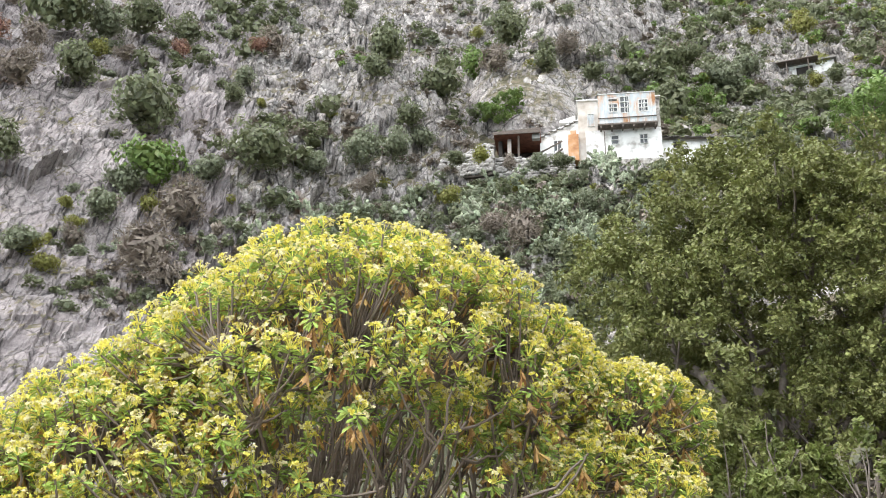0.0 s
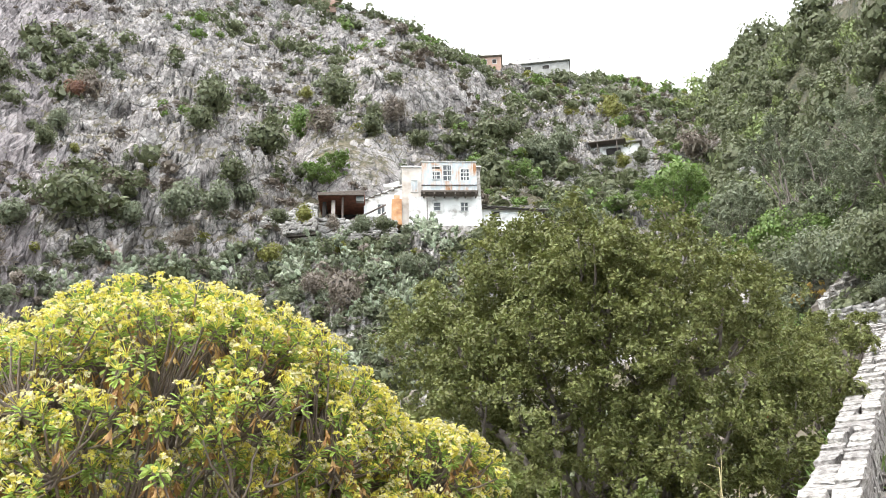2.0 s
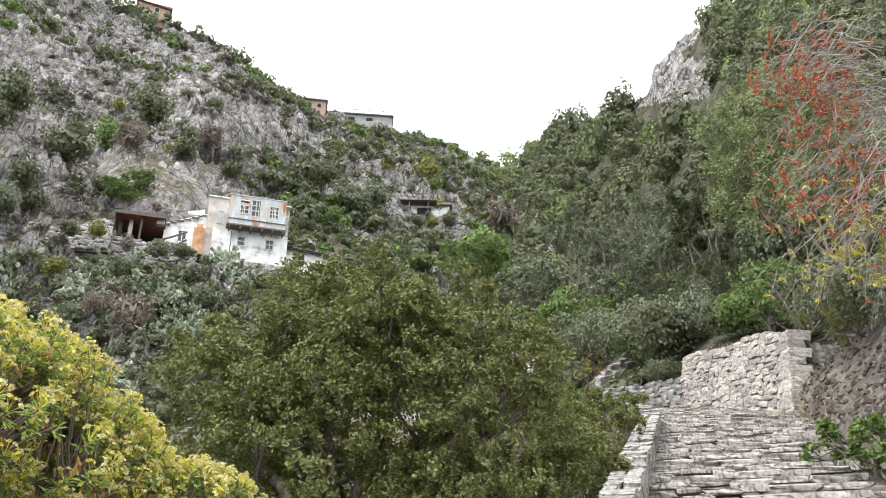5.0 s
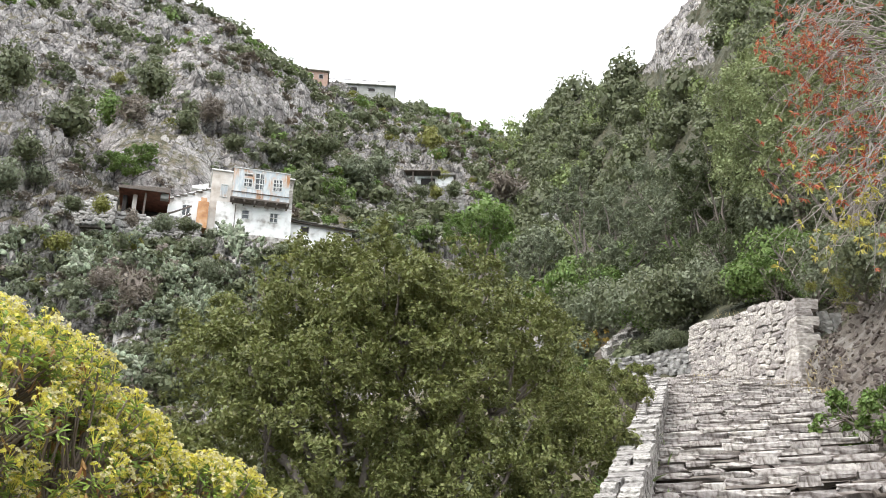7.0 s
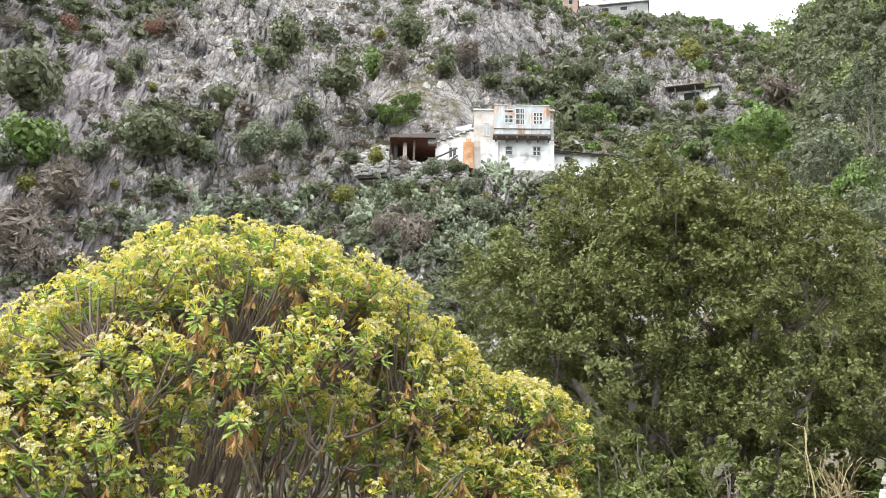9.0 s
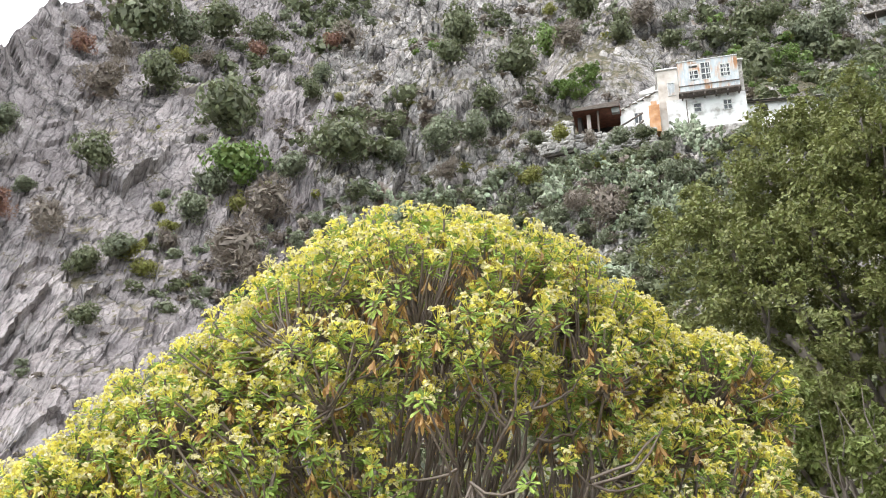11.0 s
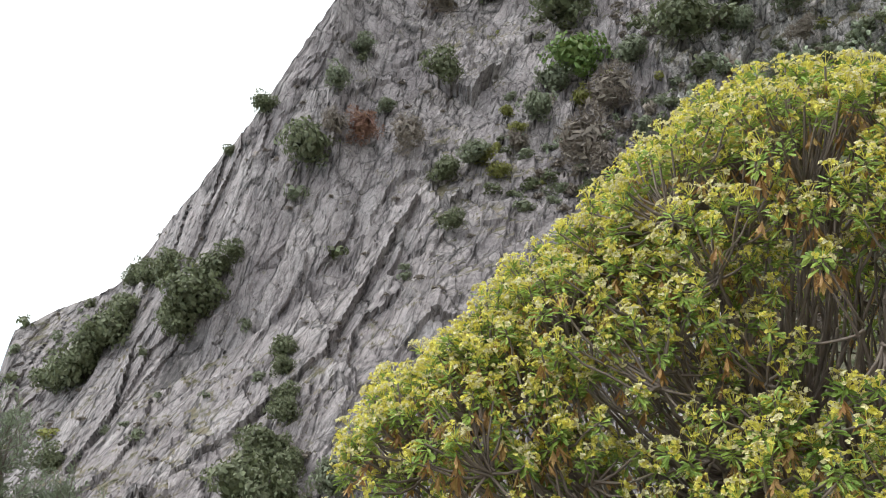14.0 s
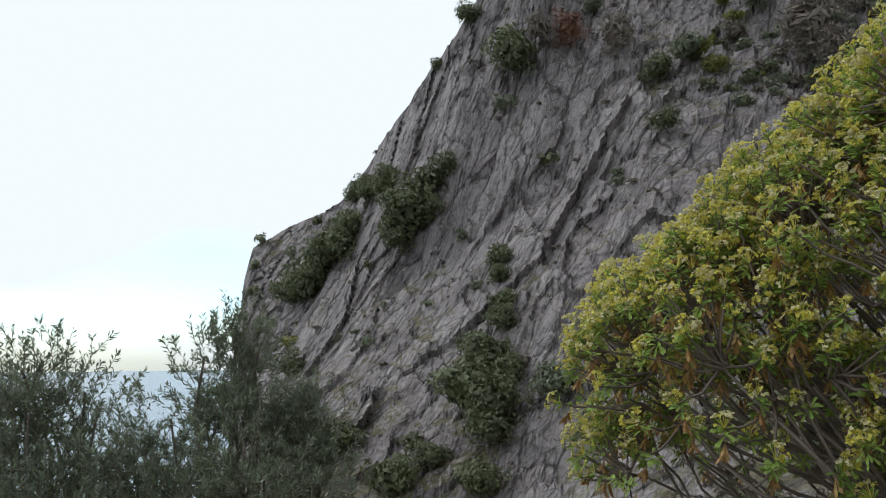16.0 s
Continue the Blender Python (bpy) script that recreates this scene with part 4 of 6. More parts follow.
def scatter(name, mat, shapes, count, want, size, label, seed, squash=(0.7, 1.1), reach=45.0, span=(0.8, 3.02)):
    """One joined carpet of shrubs; want(az, rise, noise) gives the chance of keeping one."""
    rng = np.random.default_rng(seed)
    az = rng.uniform(-54, 58, count * 24)
    s = rng.uniform(span[0], span[1], count * 24)
    p = hill_point(az, s)
    rise = np.degrees(np.arctan2(p[:, 2], np.hypot(p[:, 0], p[:, 1])))
    nz = fbm(p * 0.09, 3, seed)
    dist = np.linalg.norm(p, axis=1)
    keep = (rng.random(len(az)) < want(az, rise, nz)) & (dist > reach)
    near = np.linalg.norm(p[:, None, :] - taken[None, :, :3], axis=2) < taken[None, :, 3] * 0.7
    keep &= ~near.any(1) & ~yards(az, rise, np.hypot(p[:, 0], p[:, 1]))
    idx = np.where(keep)[0][:count]
    ch = []
    for i in idx:
        v, f = shapes[rng.integers(len(shapes))]
        r = rng.uniform(*size) * (0.6 + 0.4 * dist[i] / 90) * (0.7 + 0.6 * rng.random() ** 3)
        t = rng.uniform(0, 6.28)
        c, sn = math.cos(t), math.sin(t)
        q = v @ np.array([[c, -sn, 0], [sn, c, 0], [0, 0, 1]]).T * np.array([r, r, r * rng.uniform(*squash)])
        out = np.array([p[i, 0], p[i, 1], 0]) / math.hypot(p[i, 0], p[i, 1])
        ch.append((q + p[i] - out * 0.4 * r - np.array([0, 0, 0.2 * r]), f))
    return tagged(new(name, mesh_np(name, *join_np(ch), mat, smooth=True)), label, "scrub", kind="stuff")


def band(x, a, b, soft):
    return np.clip((x - a) / soft, 0, 1) * np.clip((b - x) / soft, 0, 1)


def open_slope(az, rise, nz):
    """How green the slope is: bare cliff to the west, mixed rock, then woods."""
    cliff = np.clip((-16 - az) / 5, 0, 1)
    wood = np.clip((az - 12) / 8, 0, 1)
    belt = band(az, -16, 24, 4) * band(rise, 14, 26.0, 1.5)
    base = 0.30 + 0.45 * wood + 0.6 * belt
    return np.clip(base * (1 - 0.93 * cliff) + 0.9 * nz * (1 - 0.8 * cliff), 0, 1)


def upper(az, rise, nz):
    return band(az, -30, 33, 4) * (rise > 24.5)


def outcrop(az, rise):
    """Nearly bare rock: the dome behind the house and the crag above it."""
    dome = np.exp(-((az - 5.7) / 3.8) ** 2 - ((rise - 29.4) / 1.9) ** 2)
    face = 0.8 * np.exp(-((az + 5.0) / 4.5) ** 2 - ((rise - 29.0) / 1.9) ** 2)
    crag = np.exp(-((az - 10.5) / 5.2) ** 2 - ((rise - 33.0) / 1.5) ** 2)
    slab = np.exp(-((az - 21.0) / 4.0) ** 2 - ((rise - 31.2 + 0.25 * (az - 21)) / 0.7) ** 2)
    yard = np.exp(-((az - 17.3) / 2.4) ** 2 - ((rise - 34.6) / 0.8) ** 2)
    return np.clip(1 - 1.25 * np.maximum(np.maximum(np.maximum(dome, face), crag), np.maximum(slab, yard)), 0, 1)


scatter("evergreen_scrub", M_dark, COARSE, 520, lambda a, r, z: open_slope(a, r, z) * np.clip(0.35 + z, 0, 1) * (r < 25) * (a < 34), (0.6, 1.3), "dark evergreen scrub scattered over the rocky slope", 201)
scatter("grey_scrub", M_grey, COARSE, 620, lambda a, r, z: open_slope(a, r, -z) * (a < 34) * (r < 25.5), (0.5, 1.1), "grey-green aromatic scrub between the rocks", 202)
scatter("dry_scrub", M_brown, COARSE, 650, lambda a, r, z: outcrop(a, r) * (open_slope(a, r, 0.4 * z) * 0.5 + 0.10 * (a < -14)) * (a < 30), (0.25, 0.65), "dry brown tufts and twigs between the rocks", 203, (0.5, 0.8))
scatter("yellow_scrub", M_yellow, COARSE, 320, lambda a, r, z: open_slope(a, r, -z) * np.where(a > 14, 0.8, 0.14) * (a < 33), (0.5, 1.1), "yellow-green spurge cushions on the slope", 205, (0.55, 0.8))
scatter("upper_evergreen_scrub", M_dark, COARSE, 900, lambda a, r, z: upper(a, r, z) * outcrop(a, r) * np.clip(0.22 + 3.0 * z + 0.025 * (a - 3), 0, 1) * (a > -22), (0.8, 1.9), "dark evergreen scrub on the upper rocky slope", 208)
scatter("upper_grey_scrub", M_grey, COARSE, 620, lambda a, r, z: upper(a, r, z) * outcrop(a, r) * np.clip(0.2 + 1.6 * z + 0.015 * (a - 5), 0, 1), (0.5, 1.2), "grey-green scrub on the upper rocky slope", 209)
scatter("upper_green_scrub", M_bright, COARSE, 420, lambda a, r, z: upper(a, r, z) * outcrop(a, r) * np.clip(0.08 + 1.2 * z + 0.025 * (a - 5), 0, 1), (0.6, 1.3), "fresh green scrub on the upper slope", 204)
scatter("far_woodland", M_dark, WOOD, 560, lambda a, r, z: 1.0 * (a > 30.5) * (r > 20) * ~((a > 38.9) & (a < 45.4) & (r > 33.0)), (1.5, 2.7), "dense evergreen woodland covering the far slope", 206, (0.9, 1.3))
scatter("far_bright_woodland", M_wood_light, WOOD, 260, lambda a, r, z: 0.8 * (a > 29) * (r > 20) * (z > -0.1) * ~((a > 38.9) & (a < 45.4) & (r > 33.0)), (1.2, 2.2), "lighter green trees in the far woodland", 207, (0.9, 1.3))
def belt(az, rise):
    """The tangle of scrub between the spurge's top and the house."""
    return band(az, -25, 16, 2) * np.clip((23.8 + 0.09 * az - rise) / 1.0, 0, 1) * np.clip((rise - 12 - 0.1 * np.abs(az)) / 2.0, 0, 1)


scatter("belt_grey_scrub", M_grey, COARSE, 520, lambda a, r, z: belt(a, r) * np.clip(0.6 + z, 0, 1), (0.6, 1.2), "grey-green scrub tangled among the prickly pears", 211)
scatter("belt_dry_scrub", M_brown, COARSE, 420, lambda a, r, z: belt(a, r) * np.clip(0.6 - z, 0, 1), (0.5, 1.1), "dry grey-brown thicket among the prickly pears", 212)
scatter("belt_evergreen_scrub", M_dark, COARSE, 360, lambda a, r, z: belt(a, r) * np.clip(0.5 + 1.2 * z, 0, 1), (0.6, 1.3), "dark green scrub tangled among the prickly pears", 213)
scatter("upper_dry_scrub", M_brown, COARSE, 680, lambda a, r, z: upper(a, r, z) * (a < 31) * outcrop(a, r) * np.clip(0.1 + 2.5 * z, 0, 1), (0.6, 1.3), "grey-brown heath between the crags", 214, (0.5, 0.8))
scatter("valley_scrub", M_dark, COARSE, 620, lambda a, r, z: band(a, -30, 39, 2) * (r < 20), (0.6, 1.2), "dark scrub filling the valley below the house", 215, reach=25.0, span=(0.02, 1.15))
scatter("valley_dry_scrub", M_brown, COARSE, 260, lambda a, r, z: band(a, -30, 36, 2) * (r < 20), (0.5, 1.0), "dry brown thicket in the valley below the house", 216, reach=25.0, span=(0.02, 1.15))
rng_n = np.random.default_rng(88)
for k in range(46):
    az = rng_n.uniform(31, 57)
    col = hill_column(az)
    rr = np.hypot(col[:, 0], col[:, 1])
    lo = max(27.0 if az < 44 else 24.0, rr[0] + 1)
    p = Vector(col[np.argmin(np.abs(rr - rng_n.uniform(lo, 48)))])
    if p.z > p.xy.length * math.tan(radians(17.5)):
        shrub(("dark", "grey", "bright", "dark")[k % 4], p, rng_n.uniform(0.7, 1.6), rng_n.uniform(0.9, 1.3), rng_n.uniform(0, 6.28), k)


# prickly pears below the house
def cactus_mesh(seed):
    rng = np.random.default_rng(seed)
    a = np.linspace(0, 2 * np.pi, 9)[:-1]
    ring = np.stack([np.sin(a) * 0.40, np.zeros(8), 0.5 - np.cos(a) * 0.5], 1)
    inner = ring * np.array([0.72, 1, 0.72]) + np.array([0, 0, 0.14])
    pv = np.concatenate([ring, inner + np.array([0, 0.09, 0]), inner - np.array([0, 0.09, 0])])
    i = np.arange(8)
    j = (i + 1) % 8
    pf = np.concatenate([np.stack([i, j, j + 8, i + 8], 1), np.stack([j, i, i + 16, j + 16], 1), [[8, 9, 10, 11], [8, 11, 12, 15], [12, 13, 14, 15], [19, 18, 17, 16], [23, 20, 19, 16], [23, 22, 21, 20]]])
    ch, joints = [], []
    for _ in range(1):
        joints.append((np.array([0.0, 0.0, -0.05]), Euler((rng.uniform(-0.5, 0.5), rng.uniform(-0.5, 0.5), rng.uniform(0, 6.28))).to_matrix(), 0.42, 0))
    while joints and len(ch) < 44:
        o, m, size, depth = joints.pop(0)
        m3 = np.array(m)
        ch.append((pv * size @ m3.T + o, pf))
        if depth < 5:
            for _ in range(rng.integers(2, 4) if depth < 2 else rng.integers(1, 4)):
                x = rng.uniform(-1.3, 1.3)
                tip = o + m3 @ (np.array([math.sin(x) * 0.4, 0, 0.5 + math.cos(x) * 0.5]) * size * 0.96)
                joints.append((tip, m @ Euler((rng.uniform(-0.5, 0.5), x * 0.9, rng.uniform(-0.9, 0.9))).to_matrix(), size * rng.uniform(0.8, 0.98), depth + 1))
    return mesh_np("prickly_pear", *join_np(ch), M_cactus, smooth=False)


CACTI = [cactus_mesh(300 + k) for k in range(5)]
rng_c = np.random.default_rng(9)
made = 0
while made < 130:
    az, rise = rng_c.uniform(-13, 13), rng_c.uniform(15.5, 25.3)
    if rise > 23.2 + 0.14 * az or rng_c.random() > 0.35 + 0.8 * float(vnoise(np.array([[az * 0.35, rise * 0.6, 1.0]]), 4)[0]):
        continue
    p = on_hill(az, rise)
    r = rng_c.uniform(0.7, 1.25)
    ob = tagged(new("prickly_pear", CACTI[made % 5]), "sprawling prickly pear cactus with grey-green pads", "cactus", group="prickly pears below the house")
    ob.matrix_world = Matrix.Translation(p - Vector((0, 0, 0.15))) @ Matrix.Rotation(rng_c.uniform(0, 6.28), 4, "Z") @ Matrix.Scale(r * 1.2, 4)
    made += 1
for az, rise in ((-22.6, 18.6), (-21.4, 18.0), (-20.2, 18.4), (-18.6, 18.6), (-23.6, 18.9), (-16.5, 19.4)):
    ob = tagged(new("prickly_pear", CACTI[int(abs(az) * 10) % 5]), "sprawling prickly pear cactus with grey-green pads", "cactus", group="prickly pears below the house")
    ob.matrix_world = Matrix.Translation(on_hill(az, rise)) @ Matrix.Rotation(az, 4, "Z") @ Matrix.Scale(0.7, 4)


# ---- the stepped path, its parapet and the retaining walls ----
def stone_mesh(name, mat, seed, rounding=0.3, jitter=0.07):
    """An irregular stone in a unit box, 48 triangles."""
    rng = np.random.default_rng(seed)
    bm = bmesh.new()
    bmesh.ops.create_cube(bm, size=1.0)
    bmesh.ops.subdivide_edges(bm, edges=bm.edges[:], cuts=1, use_grid_fill=True)
    for v in bm.verts:
        c = v.co.copy()
        v.co = c.lerp(c.normalized() * 0.58, rounding) + Vector(rng.normal(size=3) * jitter)
    me = bpy.data.meshes.new(name)
    bm.to_mesh(me)
    bm.free()
    me.materials.append(mat)
    return me


WALL_STONES = [stone_mesh("stone", M_stone, 500 + k, 0.16, 0.05) for k in range(12)]
FIELD_STONES = [stone_mesh("stone", M_field, 520 + k, 0.24, 0.06) for k in range(12)]
STEP_STONES = [stone_mesh("step_stone", M_step, 540 + k, 0.20, 0.07) for k in range(12)]
CORNER_STONES = [stone_mesh("stone", M_wall, 580 + k, 0.10, 0.05) for k in range(12)]
QUOINS = [stone_mesh("quoin", M_wall, 595 + k, 0.05, 0.025) for k in range(6)]
CAP_STONES = [stone_mesh("cap_stone", M_stone, 560 + k, 0.16, 0.045) for k in range(8)]


def path_edges(u):
    """Left and right edge of the walking surface, metres right of the line of the walk."""
    return float(np.interp(u, [-6, 8, 17.5, 19, 20.6, 23.5], [-0.45, -0.45, -0.53, -0.78, -1.35, -2.9])), float(np.interp(u, [-6, 5, 11, 15, 18.7, 23.6], [1.55, 1.6, 1.78, 2.1, 2.02, 0.05]))


def path_point(u, v, up=0.0):
    p = PD * u + PR * v
    return Vector((p[0], p[1], -EYE_H + SLOPE * u + up))


def piece(name, mesh, parent, m):
    ob = new(name, mesh)
    ob.parent = parent
    ob.matrix_world = m
    return ob


PATH_TURN = Matrix.Rotation(radians(-PATH_AZ), 4, "Z")
path_thing = tagged(new("stepped_path"), "cobbled mule path of rough pale stone steps climbing the slope", "path", kind="structure")
rng_p = np.random.default_rng(21)
us = np.linspace(-6, 23.6, 62)
pv = []
for u in us:
    a, b = path_edges(u)
    pv += [path_point(u, a - 0.15, -0.10), path_point(u, b + 0.55, -0.10), path_point(u, b + 0.55, -0.6), path_point(u, a - 0.15, -0.6)]
gi = np.arange(len(pv)).reshape(-1, 4)
pf = np.concatenate([np.stack([gi[:-1, k], gi[:-1, (k + 1) % 4], gi[1:, (k + 1) % 4], gi[1:, k]], 1) for k in range(4)])
part("bed", mesh_np("bed", np.array([tuple(p) for p in pv]), pf, M_mortar), path_thing, "dark earth bed between the step stones")
RUN = 0.53
u = 5.2
count = 0
low = []
while u < 23.4:
    a, b = path_edges(u)
    v = a
    while v < b - 0.08:
        w = rng_p.uniform(0.2, 0.5)
        w = min(w, b - v)
        near = 6.3 < u
        # the nosing stone stands proud, the tread behind it is sunk and tilted
        h = rng_p.uniform(0.05, 0.09)
        m = Matrix.Translation(path_point(u + rng_p.normal() * 0.03, v + w / 2, rng_p.normal() * 0.012 + 0.03)) @ PATH_TURN @ Matrix.Rotation(radians(9 + rng_p.normal() * 3), 4, "X") @ Matrix.Rotation(rng_p.normal() * 0.04, 4, "Z") @ Matrix.Diagonal((w * 1.0, rng_p.uniform(0.10, 0.19), h, 1))
        piece("step_stone", STEP_STONES[rng_p.integers(12)], path_thing, m)
        v += w
        count += 1
    v = a + rng_p.uniform(-0.2, 0.0)
    while v < b - 0.1:
        w = rng_p.uniform(0.3, 0.75)
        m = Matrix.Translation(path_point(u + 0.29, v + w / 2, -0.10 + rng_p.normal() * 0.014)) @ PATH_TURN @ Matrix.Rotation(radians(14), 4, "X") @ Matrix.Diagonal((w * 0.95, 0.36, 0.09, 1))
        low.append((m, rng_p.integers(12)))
        v += w
    u += RUN * rng_p.uniform(0.92, 1.08)


def joined(name, pieces, meshes, parent, mat, label=""):
    ch = []
    for m, k in pieces:
        me = meshes[k]
        v = np.empty(len(me.vertices) * 3, np.float32)
        me.vertices.foreach_get("co", v)
        f = np.empty(len(me.loops), np.int32)
        me.loops.foreach_get("vertex_index", f)
        mm = np.array(m)
        ch.append((v.reshape(-1, 3) @ mm[:3, :3].T + mm[:3, 3], f.reshape(-1, 4)))
    return tagged(part(name, mesh_np(name, *join_np(ch), mat), parent, label), kind="stuff")


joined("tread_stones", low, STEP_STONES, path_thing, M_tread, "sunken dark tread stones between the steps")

parapet = tagged(new("parapet"), "low dry-stone parapet topped with pale irregular flagstones", "wall", kind="structure")


def parapet_line(u):
    return path_edges(u)[0]


cv = []
for u in np.linspace(-5, 21.0, 60):
    a = parapet_line(u)
    cv += [path_point(u, a - 0.28, 0.30), path_point(u, a - 0.04, 0.30), path_point(u, a - 0.02, -0.3), path_point(u, a - 0.34, -1.6)]
gi = np.arange(len(cv)).reshape(-1, 4)
cf = np.concatenate([np.stack([gi[:-1, k], gi[:-1, (k + 1) % 4], gi[1:, (k + 1) % 4], gi[1:, k]], 1) for k in range(4)])
part("core", mesh_np("core", np.array([tuple(p) for p in cv]), cf, M_mortar), parapet)
u = -3.0
while u < 20.9:
    a = parapet_line(u)
    ln = rng_p.uniform(0.14, 0.34)
    bend = math.atan((parapet_line(u) - parapet_line(u + 0.5)) / 0.5)
    split = rng_p.random() < 0.6
    for v0, w in ([(-0.30, rng_p.uniform(0.10, 0.18)), (-0.13, 0.15)] if split else [(-0.30, 0.30)]):
        m = Matrix.Translation(path_point(u + ln / 2, a + v0 + w / 2, 0.33 + rng_p.normal() * 0.012)) @ PATH_TURN @ Matrix.Rotation(math.atan(SLOPE) + rng_p.normal() * 0.03, 4, "X") @ Matrix.Rotation(bend + rng_p.normal() * 0.06, 4, "Z") @ Matrix.Diagonal((w * 1.02, ln * 1.0, rng_p.uniform(0.07, 0.11), 1))
        piece("cap_stone", CAP_STONES[rng_p.integers(8)], parapet, m)
    u += ln
for row in range(2):
    u = 5.0
    while u < 20.6:
        a = parapet_line(u)
        ln = rng_p.uniform(0.16, 0.36)
        m = Matrix.Translation(path_point(u + ln / 2, a - 0.06, 0.20 - 0.15 * row)) @ PATH_TURN @ Matrix.Rotation(math.atan(SLOPE), 4, "X") @ Matrix.Diagonal((0.13, ln * 0.95, 0.15, 1))
        piece("face_stone", WALL_STONES[rng_p.integers(12)], parapet, m)
        u += ln


def rubble_wall(name, label, a, b, ha, hb, rows, mean, lean=0.10, quoin=False, depth=0.45, seed=1, bulge=0.0, rough=1.0, stones=None):
    """A dry-stone face from ground point a to b, ha and hb high, leaning back from the path; each stone is a part."""
    rng = np.random.default_rng(seed)
    ob = tagged(new(name), label, "wall", kind="structure")
    a, b = Vector(a), Vector(b)
    run = b - a
    flat = Vector((run.x, run.y, 0)).normalized()
    back = Vector((-flat.y, flat.x, 0))
    if back.dot(a) < 0:
        back = -back
    length = run.length
    turn = Matrix.Rotation(math.atan2(flat.y, flat.x), 4, "Z")
    tilt = math.asin(run.z / length)

    def at(s, h, d):
        hh = ha + (hb - ha) * s
        top = hh * (1 + bulge * math.sin(s * 9.0) * 0.10 + bulge * 0.16 * math.sin(min(1, s * 1.25) * math.pi))
        return a + run * s + Vector((0, 0, h * top)) + back * (lean * h * top + d)

    n = 14
    cv = [at(k / (n - 1), h, d) for k in range(n) for h, d in ((-0.1, 0.10), (0.97, 0.10), (0.97, depth), (-0.1, depth))]
    gi = np.arange(len(cv)).reshape(-1, 4)
    cf = np.concatenate([np.stack([gi[:-1, k], gi[1:, k], gi[1:, (k + 1) % 4], gi[:-1, (k + 1) % 4]], 1) for k in range(4)] + [gi[:1], gi[-1:, ::-1]])
    part("core", mesh_np("core", np.array([tuple(p) for p in cv]), cf, M_mortar), ob)
    rh = 1.0 / rows
    for r in range(rows):
        s = rng.uniform(-0.03, 0.0)
        while s < 1.0:
            w = mean * rng.uniform(0.55, 1.7) / length
            if quoin and s < 0.01:
                w = (0.55 if r % 2 else 0.34) / length
            hh = (ha + (hb - ha) * s) * rh
            big = 1.5 if rng.random() < 0.10 * rough else 1.0
            h0 = (r + 0.5) * rh + rng.normal() * 0.12 * rh * rough
            m = Matrix.Translation(at(min(1, s + w / 2), h0, 0.05 + rng.normal() * 0.012 * rough)) @ turn @ Matrix.Rotation(-tilt * 0.5 + rng.normal() * 0.10 * rough, 4, "Y") @ Matrix.Rotation(lean, 4, "X") @ Matrix.Diagonal((w * length * 1.0, 0.22, hh * 1.02 * big * rng.uniform(0.85, 1.15), 1))
            piece("stone", (stones or WALL_STONES)[rng.integers(12)], ob, m)
            s += w
    return ob


A_corner, B_end = (13.90, 12.97, 5.18), (15.33, 17.70, 6.80)
big_wall = rubble_wall("retaining_wall", "high dry-stone retaining wall of pale rubble with squared corner stones", A_corner, B_end, 1.68, 1.36, 13, 0.29, seed=31, bulge=0.7, rough=0.8, stones=CORNER_STONES)
along_wall, into_bank = Vector((0.289, 0.957, 0)), Vector((0.957, -0.289, 0))
rng_q = np.random.default_rng(35)
h = -0.05
k = 0
while h < 1.76:
    hh = rng_q.uniform(0.15, 0.27)
    ln, dp = (0.55, 0.36) if k % 2 else (0.40, 0.50)
    c = Vector(A_corner) + along_wall * (ln / 2 - 0.22) + into_bank * (dp / 2 - 0.10 + 0.10 * h) + Vector((0, 0, h + hh / 2))
    piece("quoin", QUOINS[k % 6], big_wall, Matrix.Translation(c) @ Matrix.Rotation(math.atan2(0.957, 0.289) + rng_q.normal() * 0.03, 4, "Z") @ Matrix.Diagonal((ln, dp, hh * 0.98, 1)))
    h += hh
    k += 1
rubble_wall("wall_return", "rough rubble end of the retaining wall running into the bank", (14.22, 12.80, 5.15), (15.9, 12.2, 5.5), 1.62, 1.2, 10, 0.2, seed=32, lean=0.12, rough=1.4, stones=FIELD_STONES)
far_a, far_b = polar(35.6, 25.5, 25.5 * math.tan(radians(16.6))), polar(41.2, 23.6, 23.6 * math.tan(radians(16.4)))
rubble_wall("terrace_wall", "tumbled grey rubble wall closing the bend of the path", far_a, far_b, 0.5, 0.85, 5, 0.22, seed=33, lean=0.25, rough=2.0, stones=FIELD_STONES)
rubble_wall("ramp_wall", "sloping pale rubble wall rising beyond the bend", polar(35.9, 27.5, 27.5 * math.tan(radians(16.9))), polar(39.2, 29.5, 29.5 * math.tan(radians(19.4))), 0.75, 0.8, 5, 0.24, seed=34, lean=0.3, rough=2.0)

rng_b = np.random.default_rng(46)
bank = []
for _ in range(900):
    az = rng_b.uniform(47.6, 56.0)
    col = hill_column(az)
    k = int(rng_b.uniform(2, 46))
    w = rng_b.uniform(0.03, 0.10) + 0.10 * rng_b.random() ** 4
    bank.append((Matrix.Translation(Vector(col[k])) @ Euler(tuple(rng_b.uniform(-0.6, 0.6, 3))).to_matrix().to_4x4() @ Matrix.Diagonal((w, w * 0.8, w * 0.6, 1)), rng_b.integers(12)))
rubble = tagged(new("bank_rubble"), "loose grey rubble on the eroded bank beside the steps", "rubble", kind="stuff")
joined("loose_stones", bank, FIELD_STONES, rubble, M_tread)


